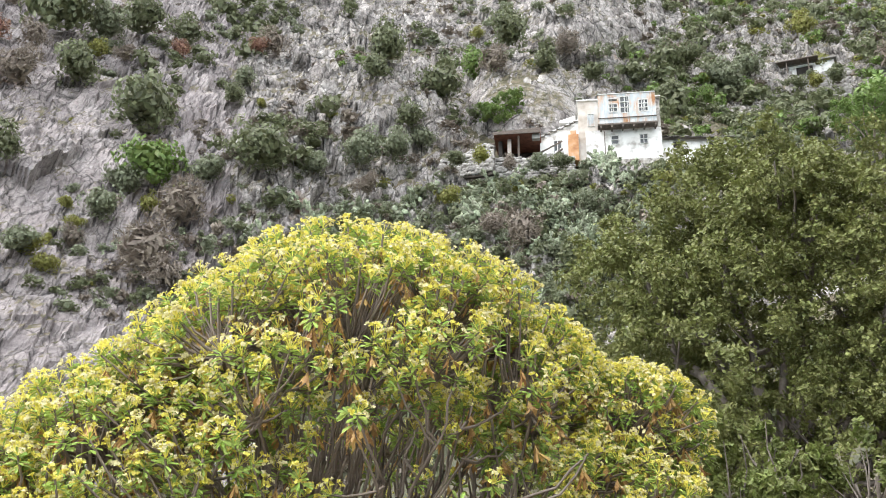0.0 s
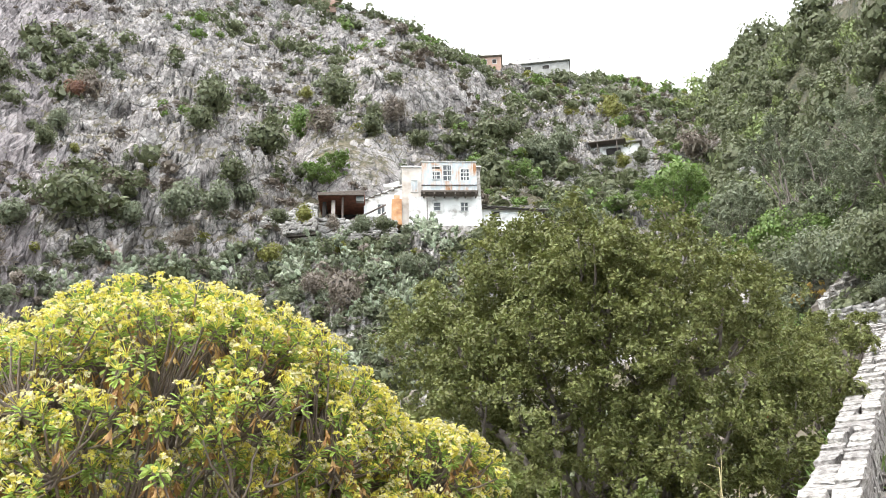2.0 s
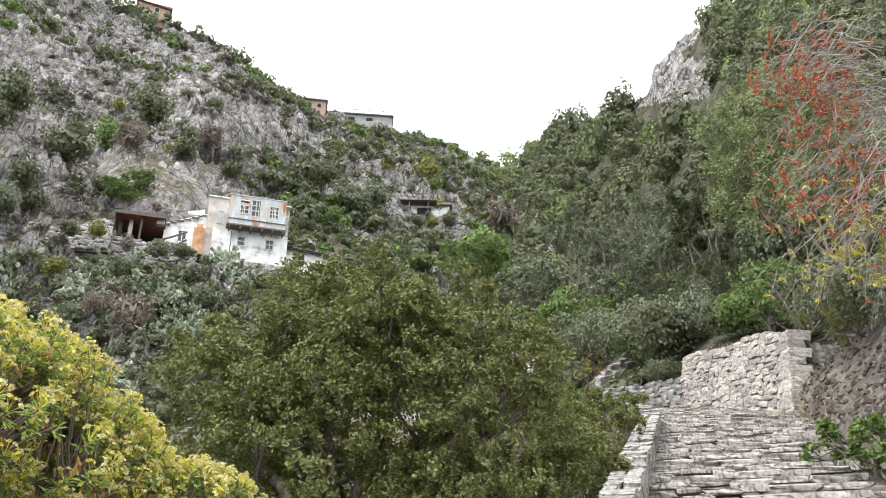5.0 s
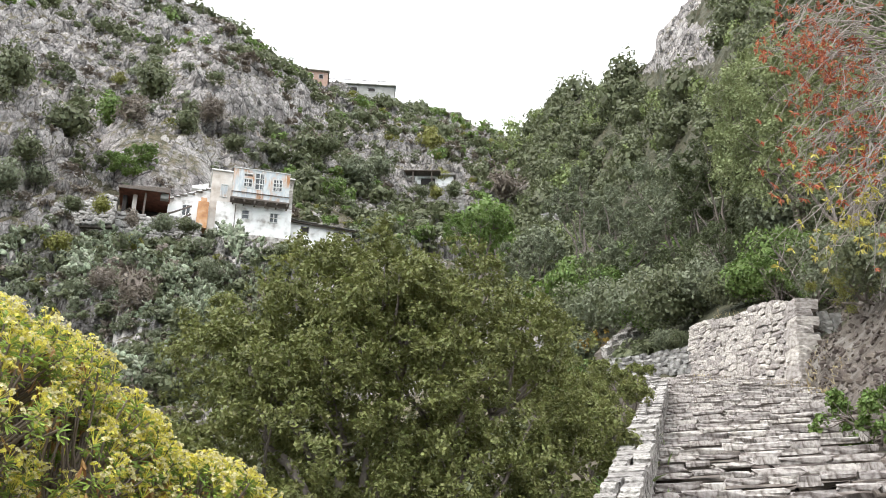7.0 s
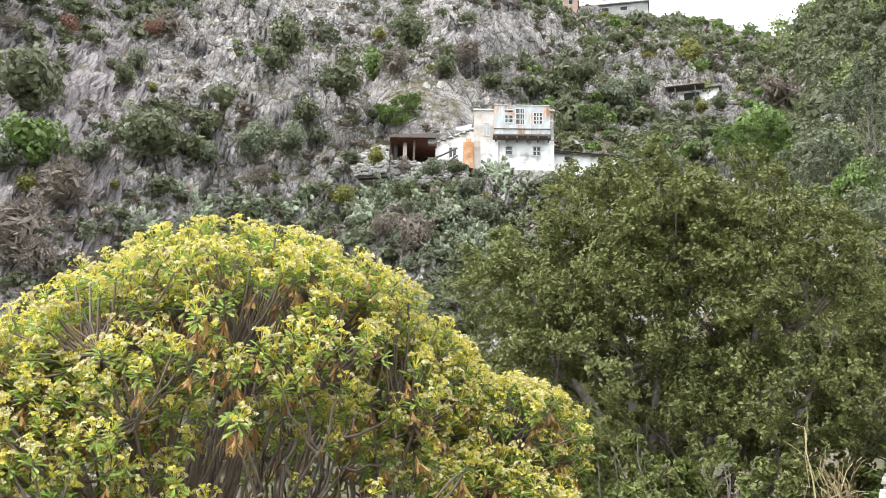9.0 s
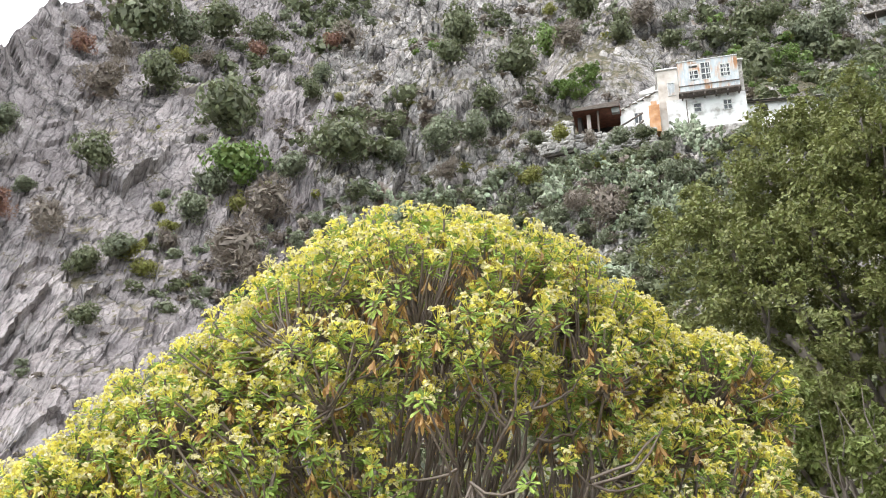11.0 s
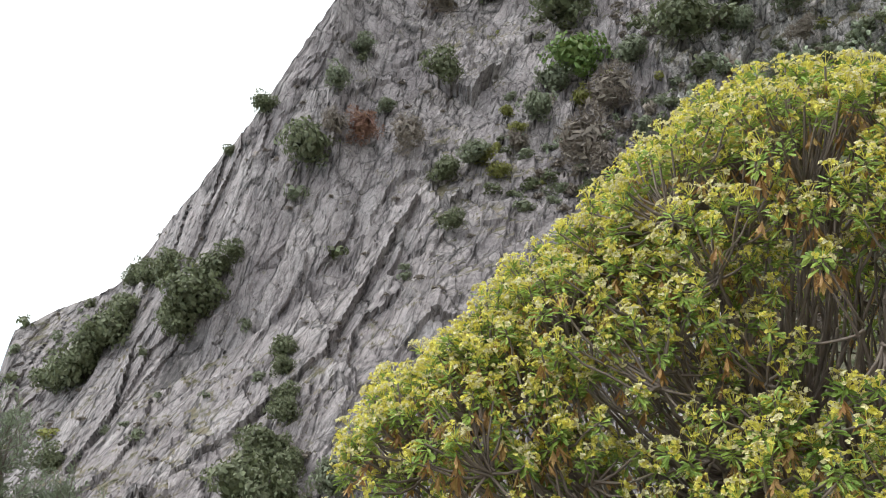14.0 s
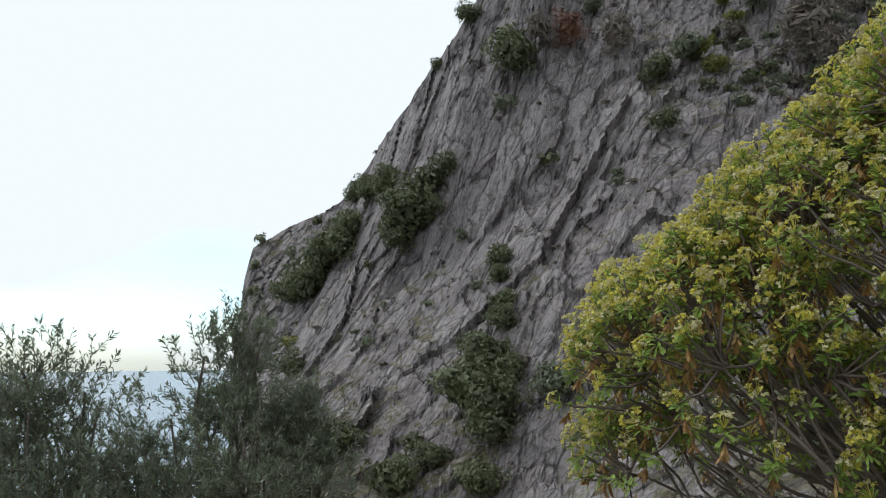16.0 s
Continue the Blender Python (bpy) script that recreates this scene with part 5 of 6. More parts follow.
# ---- houses ----
def house_frame(name, az, r, rise, label, turn=0.0):
    ob = tagged(new(name), label, "house")
    if r is None:
        r = on_hill(az, rise - 0.25).xy.length - 0.5
    ob.matrix_world = Matrix.Translation(polar(az, r, r * math.tan(radians(rise)))) @ Matrix.Rotation(radians(-az + turn), 4, "Z")
    return ob


def box_part(name, parent, x, y, z, mat, label="", bevel=0.02, skew=0.0, level=None):
    """A bevelled block between x, y, z ranges of its parent; skew raises its right end's top."""
    bm = bmesh.new()
    bmesh.ops.create_cube(bm, size=1.0)
    for v in bm.verts:
        top = v.co.z > 0
        v.co = Vector((x[0] + (v.co.x + 0.5) * (x[1] - x[0]), y[0] + (v.co.y + 0.5) * (y[1] - y[0]), z[0] + (v.co.z + 0.5) * (z[1] - z[0])))
        if top and v.co.x > (x[0] + x[1]) / 2:
            v.co.z += skew
    if bevel:
        bmesh.ops.bevel(bm, geom=bm.edges[:], offset=bevel, segments=1, affect="EDGES")
    return part(name, bm, parent, label, mat)


def walls_with_holes(name, parent, x, z, y, thick, holes, mat, label="", skew=0.0):
    """A front wall with real openings: the wall is cut into strips round the holes (x0, x1, z0, z1)."""
    bm = bmesh.new()
    xs = sorted({x[0], x[1], *[h[0] for h in holes], *[h[1] for h in holes]})
    zs = sorted({z[0], z[1], *[h[2] for h in holes], *[h[3] for h in holes]})
    for i in range(len(xs) - 1):
        for j in range(len(zs) - 1):
            cx, cz = (xs[i] + xs[i + 1]) / 2, (zs[j] + zs[j + 1]) / 2
            if any(h[0] < cx < h[1] and h[2] < cz < h[3] for h in holes):
                continue
            g = bmesh.ops.create_cube(bm, size=1.0)
            for v in g["verts"]:
                v.co = Vector((xs[i] + (v.co.x + 0.5) * (xs[i + 1] - xs[i]), y + (v.co.y + 0.5) * thick, zs[j] + (v.co.z + 0.5) * (zs[j + 1] - zs[j])))
                if skew and v.co.z > z[1] - 1e-4:
                    v.co.z += skew * (v.co.x - x[0]) / (x[1] - x[0])
    bmesh.ops.remove_doubles(bm, verts=bm.verts[:], dist=1e-4)
    inner = [f for f in bm.faces if sum(1 for e in f.edges if len(e.link_faces) > 2) == 4]
    bmesh.ops.delete(bm, geom=inner, context="FACES_ONLY")
    return part(name, bm, parent, label, mat)


def window(parent, x, z, y, bars=(1, 1), glass=None, frame_mat=None, fw=0.06):
    """A framed window set into its opening, with glazing bars."""
    w = tagged(new("window"))
    w.parent = parent
    glass = glass or M_glass
    frame_mat = frame_mat or M_frame
    box_part("pane", w, (x[0], x[1]), (y + 0.10, y + 0.12), (z[0], z[1]), glass, bevel=0)
    for k in range(bars[0] + 2):
        c = x[0] + (x[1] - x[0]) * k / (bars[0] + 1)
        box_part("bar", w, (c - fw / 2, c + fw / 2), (y + 0.03, y + 0.09), (z[0], z[1]), frame_mat, bevel=0)
    for k in range(bars[1] + 2):
        c = z[0] + (z[1] - z[0]) * k / (bars[1] + 1)
        box_part("bar", w, (x[0] - fw / 2, x[1] + fw / 2), (y + 0.025, y + 0.085), (c - fw / 2, c + fw / 2), frame_mat, bevel=0)
    return w


def slate_roof(parent, x, y, z0, z1, rows, mat, seed=3, label="", drop=0.0):
    """Overlapping stone slates in courses rising from the eaves (front, z0) to the ridge (z1)."""
    rng = np.random.default_rng(seed)
    roof = part("roof", mesh_np("roof", np.array([(x[0], y[0], z0 - 0.06), (x[1], y[0], z0 - 0.06 - drop), (x[1], y[1], z1 - 0.06 - drop), (x[0], y[1], z1 - 0.06), (x[0], y[0], z0 - 0.14), (x[1], y[0], z0 - 0.14 - drop), (x[1], y[1], z1 - 0.14 - drop), (x[0], y[1], z1 - 0.14)], float), np.array([[0, 1, 2, 3], [7, 6, 5, 4], [0, 4, 5, 1], [1, 5, 6, 2], [2, 6, 7, 3], [3, 7, 4, 0]]), M_wood), parent, label)
    pitch = math.atan2(z1 - z0, y[1] - y[0])
    for r in range(rows):
        t = (r + 0.3) / rows
        c = x[0] - 0.05
        while c < x[1]:
            w = rng.uniform(0.28, 0.6)
            zz = z0 + (z1 - z0) * t - drop * (c - x[0]) / (x[1] - x[0])
            m = Matrix.Translation((c + w / 2, y[0] + (y[1] - y[0]) * t, zz + rng.normal() * 0.02)) @ Matrix.Rotation(pitch - 0.06 + rng.normal() * 0.04, 4, "X") @ Matrix.Rotation(rng.normal() * 0.1, 4, "Z") @ Matrix.Diagonal((w, (y[1] - y[0]) / rows * 1.5, 0.06, 1))
            ob = new("slate", SLATES[rng.integers(4)])
            ob.parent = roof
            ob.matrix_parent_inverse = Matrix.Identity(4)
            ob.matrix_basis = m
            c += w
    return roof


SLATES = [stone_mesh("slate", M_slate, 600 + k, 0.12, 0.07) for k in range(4)]

# the ruined house on its ledge
H = house_frame("house", 11.85, 67.0, 25.15, "ruined two-storey whitewashed stone house with a boarded rusty balcony", turn=3)
walls_with_holes("wall", H, (-2.55, 3.35), (-0.3, 2.55), 0, 0.5, [(-0.55, 0.0, 1.25, 2.0), (1.65, 2.25, 1.2, 2.0)], M_white, "patched whitewashed ground-floor wall")
window(H, (-0.55, 0.0), (1.25, 2.0), -0.1, (0, 1))
window(H, (1.65, 2.25), (1.2, 2.0), -0.1, (1, 1))
walls_with_holes("upper_wall", H, (-3.1, -1.5), (2.55, 5.3), 0, 0.5, [(-2.35, -1.85, 2.95, 4.05)], M_plaster, "stained bare plaster wall with a boarded window")
window(H, (-2.35, -1.85), (2.95, 4.05), -0.1, (1, 0), M_panel)
walls_with_holes("corner_wall", H, (-3.1, -2.55), (-0.3, 2.55), 0, 0.5, [], M_plaster, "stained corner of bare plaster")
walls_with_holes("pilaster", H, (2.95, 3.35), (2.55, 5.25), 0.1, 0.5, [], M_stone, "bare stone pier beside the balcony")
box_part("side_wall", H, (2.85, 3.35), (0.25, 4.0), (-0.3, 5.1), M_white)
box_part("side_wall", H, (-3.1, -2.6), (0.25, 4.0), (-0.3, 5.2), M_white)
box_part("back_wall", H, (-2.6, 2.85), (3.6, 4.0), (-0.3, 5.0), M_plaster)
box_part("floor_slab", H, (-2.6, 2.9), (0.25, 3.6), (2.4, 2.55), M_wood)
box_part("roof", H, (-3.2, 3.45), (-0.15, 4.1), (5.22, 5.34), M_white, "thin white-edged roof slab")
balcony = tagged(new("balcony"))
balcony.parent = H
balcony["label"] = "overhanging balcony clad in pale rust-streaked sheets"
walls_with_holes("front_panel", balcony, (-1.5, 2.95), (2.62, 5.18), -0.95, 0.05, [(-0.65, 0.0, 3.65, 4.35), (0.22, 0.92, 3.5, 4.95), (1.65, 2.35, 3.55, 4.6)], M_panel)
for x, z, b in (((-0.65, 0.0), (3.65, 4.35), (1, 1)), ((0.22, 0.92), (3.5, 4.95), (1, 2)), ((1.65, 2.35), (3.55, 4.6), (2, 2))):
    window(H, x, z, -1.0, b)
box_part("side_panel", balcony, (-1.5, -1.45), (-0.92, -0.25), (2.62, 5.18), M_panel, bevel=0)
box_part("side_panel", balcony, (2.9, 2.95), (-0.92, -0.15), (2.62, 5.18), M_panel, bevel=0)
box_part("deck", balcony, (-1.58, 3.02), (-1.08, -0.25), (2.45, 2.61), M_wood, "dark weathered timber deck")
box_part("sill_beam", balcony, (-1.55, 3.0), (-1.06, -0.98), (3.05, 3.12), M_wood)
for k in range(6):
    c = -1.4 + k * 0.84
    box_part("joist", balcony, (c, c + 0.12), (-1.05, -0.25), (2.27, 2.45), M_wood, bevel=0)
box_part("top_rail", balcony, (-1.55, 3.0), (-1.02, -0.85), (5.18, 5.26), M_frame)
for k in range(7):
    c = -1.1 + k * 0.62
    box_part("batten", balcony, (c, c + 0.04), (-1.0, -0.976), (2.64, 5.16), M_frame, bevel=0)
box_part("drainpipe", H, (-1.12, -1.05), (-0.34, -0.27), (-0.2, 2.3), M_wood)
box_part("chimney", H, (-2.2, -2.0), (1.2, 1.5), (5.34, 5.9), M_white)
box_part("rubble_base", H, (-2.9, 3.3), (-0.5, 0.2), (-1.4, -0.28), M_stone, "rough stone footing")
# west wing, stepping down to a porch
walls_with_holes("wing_wall", H, (-6.2, -3.1), (-0.1, 2.6), 0.5, 0.4, [(-5.1, -4.5, 1.0, 2.1)], M_white, "whitewashed wing with a sloping top", skew=1.35)
window(H, (-5.1, -4.5), (1.0, 2.1), 0.4, (1, 0))
box_part("wing_side", H, (-6.2, -5.9), (0.9, 3.6), (-0.1, 2.5), M_white)
slate_roof(H, (-6.3, -3.15), (0.5, 2.6), 2.55, 3.3, 4, M_slate, seed=5, label="sagging slate roof of the wing", drop=-1.3)
box_part("roof_patch", H, (-4.6, -3.3), (0.6, 1.6), (3.75, 3.95), M_white, "white plastered roof patch", skew=0.4)
box_part("chimney_block", H, (-3.95, -3.12), (-0.75, 0.3), (-0.3, 2.0), M_orange, "orange rust-stained masonry block")
box_part("chimney_top", H, (-3.75, -3.3), (-0.6, 0.2), (2.0, 2.4), M_orange)
for k in range(7):
    box_part("stair", H, (-6.9 + k * 0.38, -6.5 + k * 0.38), (-0.6, 0.4), (-0.6, -0.25 + k * 0.19), M_white)
rail = part("stair_rail", mesh_np("stair_rail", *tube_np([(-7.2, -0.75, 0.1), (-5.7, -0.75, 0.75), (-4.4, -0.75, 1.45)], [0.07] * 3, 6), M_wood), H)
part("stair_rail", mesh_np("stair_rail", *tube_np([(-5.6, -0.8, -0.2), (-4.4, -0.8, 0.75)], [0.08] * 2, 6), M_wood), H)
porch = tagged(new("porch"))
porch.parent = H
porch["label"] = "dark open porch under a rusty lean-to roof"
box_part("roof_sheet", porch, (-9.8, -6.1), (-1.5, 2.4), (2.0, 2.12), M_tile, skew=0.25)
box_part("fascia", porch, (-9.85, -6.1), (-1.58, -1.5), (1.9, 2.14), M_wood, skew=0.23)
# porch walls painted near black for the shade under the roof
box_part("back_wall", porch, (-9.5, -6.2), (2.2, 2.5), (-0.3, 2.1), M_void)
box_part("post", porch, (-8.75, -8.45), (-0.6, -0.3), (-0.4, 1.95), M_plaster)
box_part("post", porch, (-7.9, -7.75), (-1.1, -0.95), (-0.4, 1.95), M_wood)
box_part("side_wall", porch, (-9.5, -9.2), (-0.2, 2.3), (-0.3, 2.0), M_void)
box_part("gutter_box", porch, (-6.75, -6.15), (-1.25, -0.8), (1.55, 1.95), M_concrete, skew=0.2)
# east wing under stone slates
walls_with_holes("east_wall", H, (3.37, 8.4), (-0.8, 1.75), 0.6, 0.45, [(4.2, 4.9, 0.9, 1.5), (6.9, 7.7, 0.75, 1.35)], M_white, "whitewashed low wing wall", skew=-0.25)
window(H, (4.2, 4.9), (0.9, 1.5), 0.5, (0, 0), M_void)
window(H, (6.9, 7.7), (0.75, 1.35), 0.5, (0, 0), M_void)
box_part("east_side", H, (8.0, 8.4), (0.8, 4.2), (-0.8, 1.4), M_white)
slate_roof(H, (3.37, 8.6), (0.2, 3.2), 1.8, 2.9, 6, M_slate, seed=6, label="low roof of grey stone slates", drop=0.35)

# terrace walls in front of the house
h0 = H.matrix_world


def hp(x, y, z):
    return tuple(h0 @ Vector((x, y, z)))


rubble_wall("house_terrace", "rubble terrace wall below the ruined house", hp(-3.6, -2.0, -2.6), hp(-10.0, -1.8, -2.4), 2.1, 2.2, 10, 0.30, seed=41, stones=FIELD_STONES, rough=1.6, bulge=1)
rubble_wall("yard_wall", "tumbled rubble yard wall beside the porch", hp(-9.8, -2.4, -1.6), hp(-14.0, -1.0, -1.4), 2.2, 1.7, 9, 0.28, seed=42, stones=FIELD_STONES, rough=2.0, bulge=1)


def plain_house(name, az, r, rise, label, w, d, h, mat, openings, roof_mat, turn=0.0, roof="flat", category="house"):
    """A far house with walls, openings and a roof of its own."""
    ob = house_frame(name, az, r, rise, label, turn)
    holes = [(x - a / 2, x + a / 2, z, z + b) for x, z, a, b in openings]
    walls_with_holes("wall", ob, (-w / 2, w / 2), (-2.5, h), 0, 0.3, holes, mat)
    for hx in holes:
        window(ob, (hx[0], hx[1]), (hx[2], hx[3]), -0.1, (0, 0), M_void)
    box_part("side_wall", ob, (-w / 2, -w / 2 + 0.3), (0.15, d), (-2.5, h), mat)
    box_part("side_wall", ob, (w / 2 - 0.3, w / 2), (0.15, d), (-2.5, h), mat)
    box_part("back_wall", ob, (-w / 2 + 0.3, w / 2 - 0.3), (d - 0.3, d), (-0.8, h), mat)
    if roof == "flat":
        box_part("roof", ob, (-w / 2 - 0.3, w / 2 + 0.3), (-0.5, d + 0.2), (h, h + 0.22), roof_mat)
    else:
        box_part("roof", ob, (-w / 2 - 0.3, w / 2 + 0.3), (-0.4, d + 0.2), (h, h + 0.3), roof_mat, skew=roof)
    return ob


far = plain_house("cottage", 23.5, None, 28.6, "small pale cottage with a shaded porch among shrubs", 8.6, 4, 1.5, M_white, [(-2.7, 0.3, 0.7, 0.8), (-1.2, -0.2, 1.0, 1.5), (1.0, -0.2, 1.9, 1.4)], M_slate)
for x in (-1.0, 1.4):
    box_part("post", far, (x, x + 0.14), (-1.3, -1.16), (-0.3, 1.5), M_wood)
box_part("porch_roof", far, (-2.2, 2.6), (-1.5, -0.3), (1.5, 1.62), M_wood)
f0 = far.matrix_world
rubble_wall("cottage_terrace", "grey stone terrace wall below the cottage", tuple(f0 @ Vector((-6.0, -1.7, -4.2))), tuple(f0 @ Vector((5.4, -1.7, -4.4))), 3.6, 3.7, 10, 0.5, seed=43, stones=FIELD_STONES, rough=1.6)
ruin = rubble_wall("ruin", "roofless corner of a ruined stone hut among trees", polar(31.9, 88, 88 * math.tan(radians(25.7))), polar(33.1, 88, 88 * math.tan(radians(25.7))), 2.0, 1.9, 8, 0.35, seed=44, stones=FIELD_STONES, rough=1.6)
plain_house("ridge_house", 3.4, 138.0, 38.6, "reddish stone house on the skyline with a sloping roof", 5.6, 5, 2.2, M_brick, [(0.5, 0.6, 0.8, 1.0)], M_tile, roof=-0.8)
plain_house("hill_house", 15.7, 147.0, 34.75, "small brown stone house on the skyline", 4.6, 5, 2.0, M_brick, [(-0.8, 0.4, 0.8, 1.0), (1.0, 0.4, 0.8, 1.0)], M_slate)
ch = plain_house("concrete_house", 18.9, 152.0, 34.2, "unfinished flat concrete house on the skyline", 14.0, 7, 1.7, M_concrete, [(-4.0, 0.3, 1.4, 0.9), (-1.0, 0.3, 1.4, 0.9), (2.5, 0.3, 1.4, 0.9)], M_concrete)
for k in range(9):
    c = -6.0 + k * 1.4
    box_part("rail_post", ch, (c, c + 0.08), (-0.3, -0.22), (1.8, 2.75), M_wood, bevel=0)
box_part("rail", ch, (-6.1, 5.4), (-0.31, -0.21), (2.70, 2.80), M_wood, bevel=0)
box_part("upper_room", ch, (3.2, 6.0), (1, 5), (1.8, 2.9), M_white)

# shrubs against the terraces
for k, (x, y, z, rad) in enumerate(((-4.4, -2.6, -1.6, 1.0), (-6.2, -2.8, -1.9, 1.1), (-8.4, -2.7, -1.7, 0.9), (-10.6, -3.1, -1.0, 1.0), (-12.6, -2.4, -0.9, 1.0), (-2.6, -1.3, -1.5, 0.9), (1.0, -1.3, -1.9, 1.0), (3.4, -1.0, -1.9, 0.9))):
    shrub(("dark", "grey", "brown", "yellow")[k % 4], Vector(hp(x, y, z)), rad, 1.0, k * 2.1, k)
for k, (x, y, z, rad) in enumerate(((-4.4, -2.4, -2.6, 1.3), (-2.4, -2.5, -3.0, 1.3), (-0.2, -2.4, -3.0, 1.5), (2.0, -2.5, -2.9, 1.3), (4.2, -2.4, -2.8, 1.4), (1.5, -1.4, -0.9, 0.7), (4.6, -0.6, -0.6, 0.9))):
    shrub(("dark", "grey", "dark", "yellow")[k % 4], Vector(f0 @ Vector((x, y, z))), rad, 1.0, k * 2.1, k)


# ---- trees round the path ----
def ground_at(az, r):
    x, y = r * math.sin(radians(az)), r * math.cos(radians(az))
    p = hill_column(az)[: nr - 12]
    rr = np.hypot(p[:, 0], p[:, 1])
    if r < rr[0]:
        return Vector((x, y, float(near_z(x, y)) - 0.1))
    return Vector((x, y, float(np.interp(r, rr, p[:, 2])) - 0.1))


def round_tree(name, az, r, rise, wide, tall, mat, label, leaf, n, seed, cat="tree", per=12, spread=0.12, bark=None, n_lobes=7):
    """A tree whose crown's middle lies at the given bearing and rise; wide and tall in metres."""
    rng = np.random.default_rng(seed)
    g = ground_at(az, r)
    zc = r * math.tan(radians(rise)) - g.z
    lobes = [(0, 0, zc, wide * 0.34, wide * 0.34, tall * 0.36)]
    for k in range(n_lobes):
        a = 6.28 * k / n_lobes + rng.uniform(-0.3, 0.3)
        lobes.append((wide * 0.28 * math.cos(a), wide * 0.28 * math.sin(a), zc + tall * rng.uniform(-0.28, 0.30), wide * rng.uniform(0.16, 0.26), wide * rng.uniform(0.16, 0.26), tall * rng.uniform(0.16, 0.26)))
    solid = mat is not M_olive and leaf[1] > 0.02
    k = 0.84 if solid and r > 12 else 1.0
    return tree(name, g, lobes, max(0.05, wide * 0.025), int(n * (1.6 if k < 1 else 1.0)), per, (leaf[0] * k, leaf[1] * k), mat, label, cat, seed, bark, shell=0.55 if solid else 0.45, spread=spread)


def olive_tree(az, r, rise, wide, tall, seed):
    """A young olive: leaning stems, upright shoots and narrow leaves set along them."""
    rng = np.random.default_rng(seed)
    g = ground_at(az, r)
    ob = tagged(new("olive_tree"), "feathery young olive tree with narrow grey-green leaves", "tree")
    ob.location = g
    mid = np.array([0, 0, r * math.tan(radians(rise)) - g.z])
    part("trunk", mesh_np("trunk", *limb((0, 0, -0.3), mid * 0.6, 0.06, 0.045, rng, sag=0, sides=8), M_bark, smooth=True), ob)
    wood, cs, ds = [], [], []
    for _ in range(16):
        e = mid + unit(rng.normal(size=3) + np.array([0, 0, 0.2])) * np.array([wide * 0.36, wide * 0.36, tall * 0.34]) * rng.uniform(0.35, 1.0)
        part("limb", mesh_np("limb", *limb(mid * 0.6, e, 0.022, 0.010, rng, sag=0.08), M_bark, smooth=True), ob)
        for _ in range(26):
            a = mid * 0.15 + e * 0.85 + rng.normal(size=3) * 0.10 * wide
            d = unit((a - mid) / max(wide, tall) * 1.4 + rng.normal(size=3) * 0.4 + np.array([0, 0, 0.75]))
            b = a + d * rng.uniform(0.10, 0.24)
            wood.append(limb(a, b, 0.004, 0.002, rng, n=4, sag=0.0, sides=3))
            k = rng.uniform(0.05, 1.05, 24)[:, None]
            cs.append(a + (b - a) * k)
            ds.append(d * 0.9 + ring_dirs(np.repeat(d[None], 24, 0), rng))
    tagged(part("shoot", mesh_np("shoot", *join_np(wood), M_bark), ob), kind="stuff")
    c, d = np.concatenate(cs), np.concatenate(ds)
    n = len(c)
    part("crown", mesh_np("crown", *leaves_np(c, d, rng.uniform(0.040, 0.066, n), rng.uniform(0.009, 0.013, n), rng), M_olive), ob)


# olives below the path
for az, r, rise, wide, tall, seed in ((-54.6, 7.6, -2.4, 1.35, 2.0, 61), (-64.6, 7.2, -4.6, 1.45, 1.7, 62), (-59.0, 7.4, -9.0, 1.7, 1.4, 63), (-50.0, 7.6, -6.4, 0.9, 1.3, 64), (-70.5, 7.5, -6.0, 1.5, 1.7, 65), (-53.5, 7.0, -9.0, 1.6, 1.4, 66), (-65.0, 6.8, -10, 1.8, 1.4, 67)):
    olive_tree(az - 0.6, r, rise, wide, tall, seed)

# trees above the wall and along the bend
round_tree("bay_tree", 48.4, 27, 30.5, 5.0, 8.5, M_shade, "tall evergreen tree with fresh green crown above the wall", (0.15, 0.075), 1445, 71, per=11)
round_tree("bay_tree", 51.4, 21, 30.0, 3.4, 6.5, M_shade, "tall evergreen tree with fresh green crown above the wall", (0.13, 0.065), 1105, 72, per=11)
round_tree("wild_olive", 40.6, 34, 26.8, 4.8, 5.0, M_grey, "broad wild olive with grey-green foliage over the bend", (0.16, 0.075), 1020, 73, per=10)
round_tree("wild_olive", 37.4, 38, 22.8, 4.2, 3.6, M_grey, "broad wild olive with grey-green foliage over the bend", (0.16, 0.075), 828, 74, per=10)
# this olive and the next two bushes carry shade in their leaf colour
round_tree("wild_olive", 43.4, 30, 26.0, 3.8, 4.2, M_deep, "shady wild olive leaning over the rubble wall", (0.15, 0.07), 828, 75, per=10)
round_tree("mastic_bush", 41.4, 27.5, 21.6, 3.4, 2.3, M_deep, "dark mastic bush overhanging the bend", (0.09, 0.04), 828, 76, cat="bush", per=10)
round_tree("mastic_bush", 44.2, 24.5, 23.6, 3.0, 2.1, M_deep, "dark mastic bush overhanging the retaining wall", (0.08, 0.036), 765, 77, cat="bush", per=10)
round_tree("broom_bush", 48.6, 20.8, 21.6, 2.4, 2.2, M_bright, "wispy bright green broom on top of the wall", (0.11, 0.012), 573, 78, cat="bush", per=12)
round_tree("broom_bush", 46.6, 21.2, 22.0, 1.3, 1.1, M_bright, "wispy bright green broom on top of the wall", (0.10, 0.012), 318, 79, cat="bush", per=12)
round_tree("broom_bush", 51.4, 18.0, 20.6, 2.2, 2.0, M_yellow, "yellowish broom on the bank", (0.09, 0.012), 446, 80, cat="bush", per=12)
round_tree("carob_tree", 34.6, 52, 26.8, 5.0, 4.2, M_grey, "rounded grey-green tree in the gully", (0.20, 0.09), 765, 81, per=9)
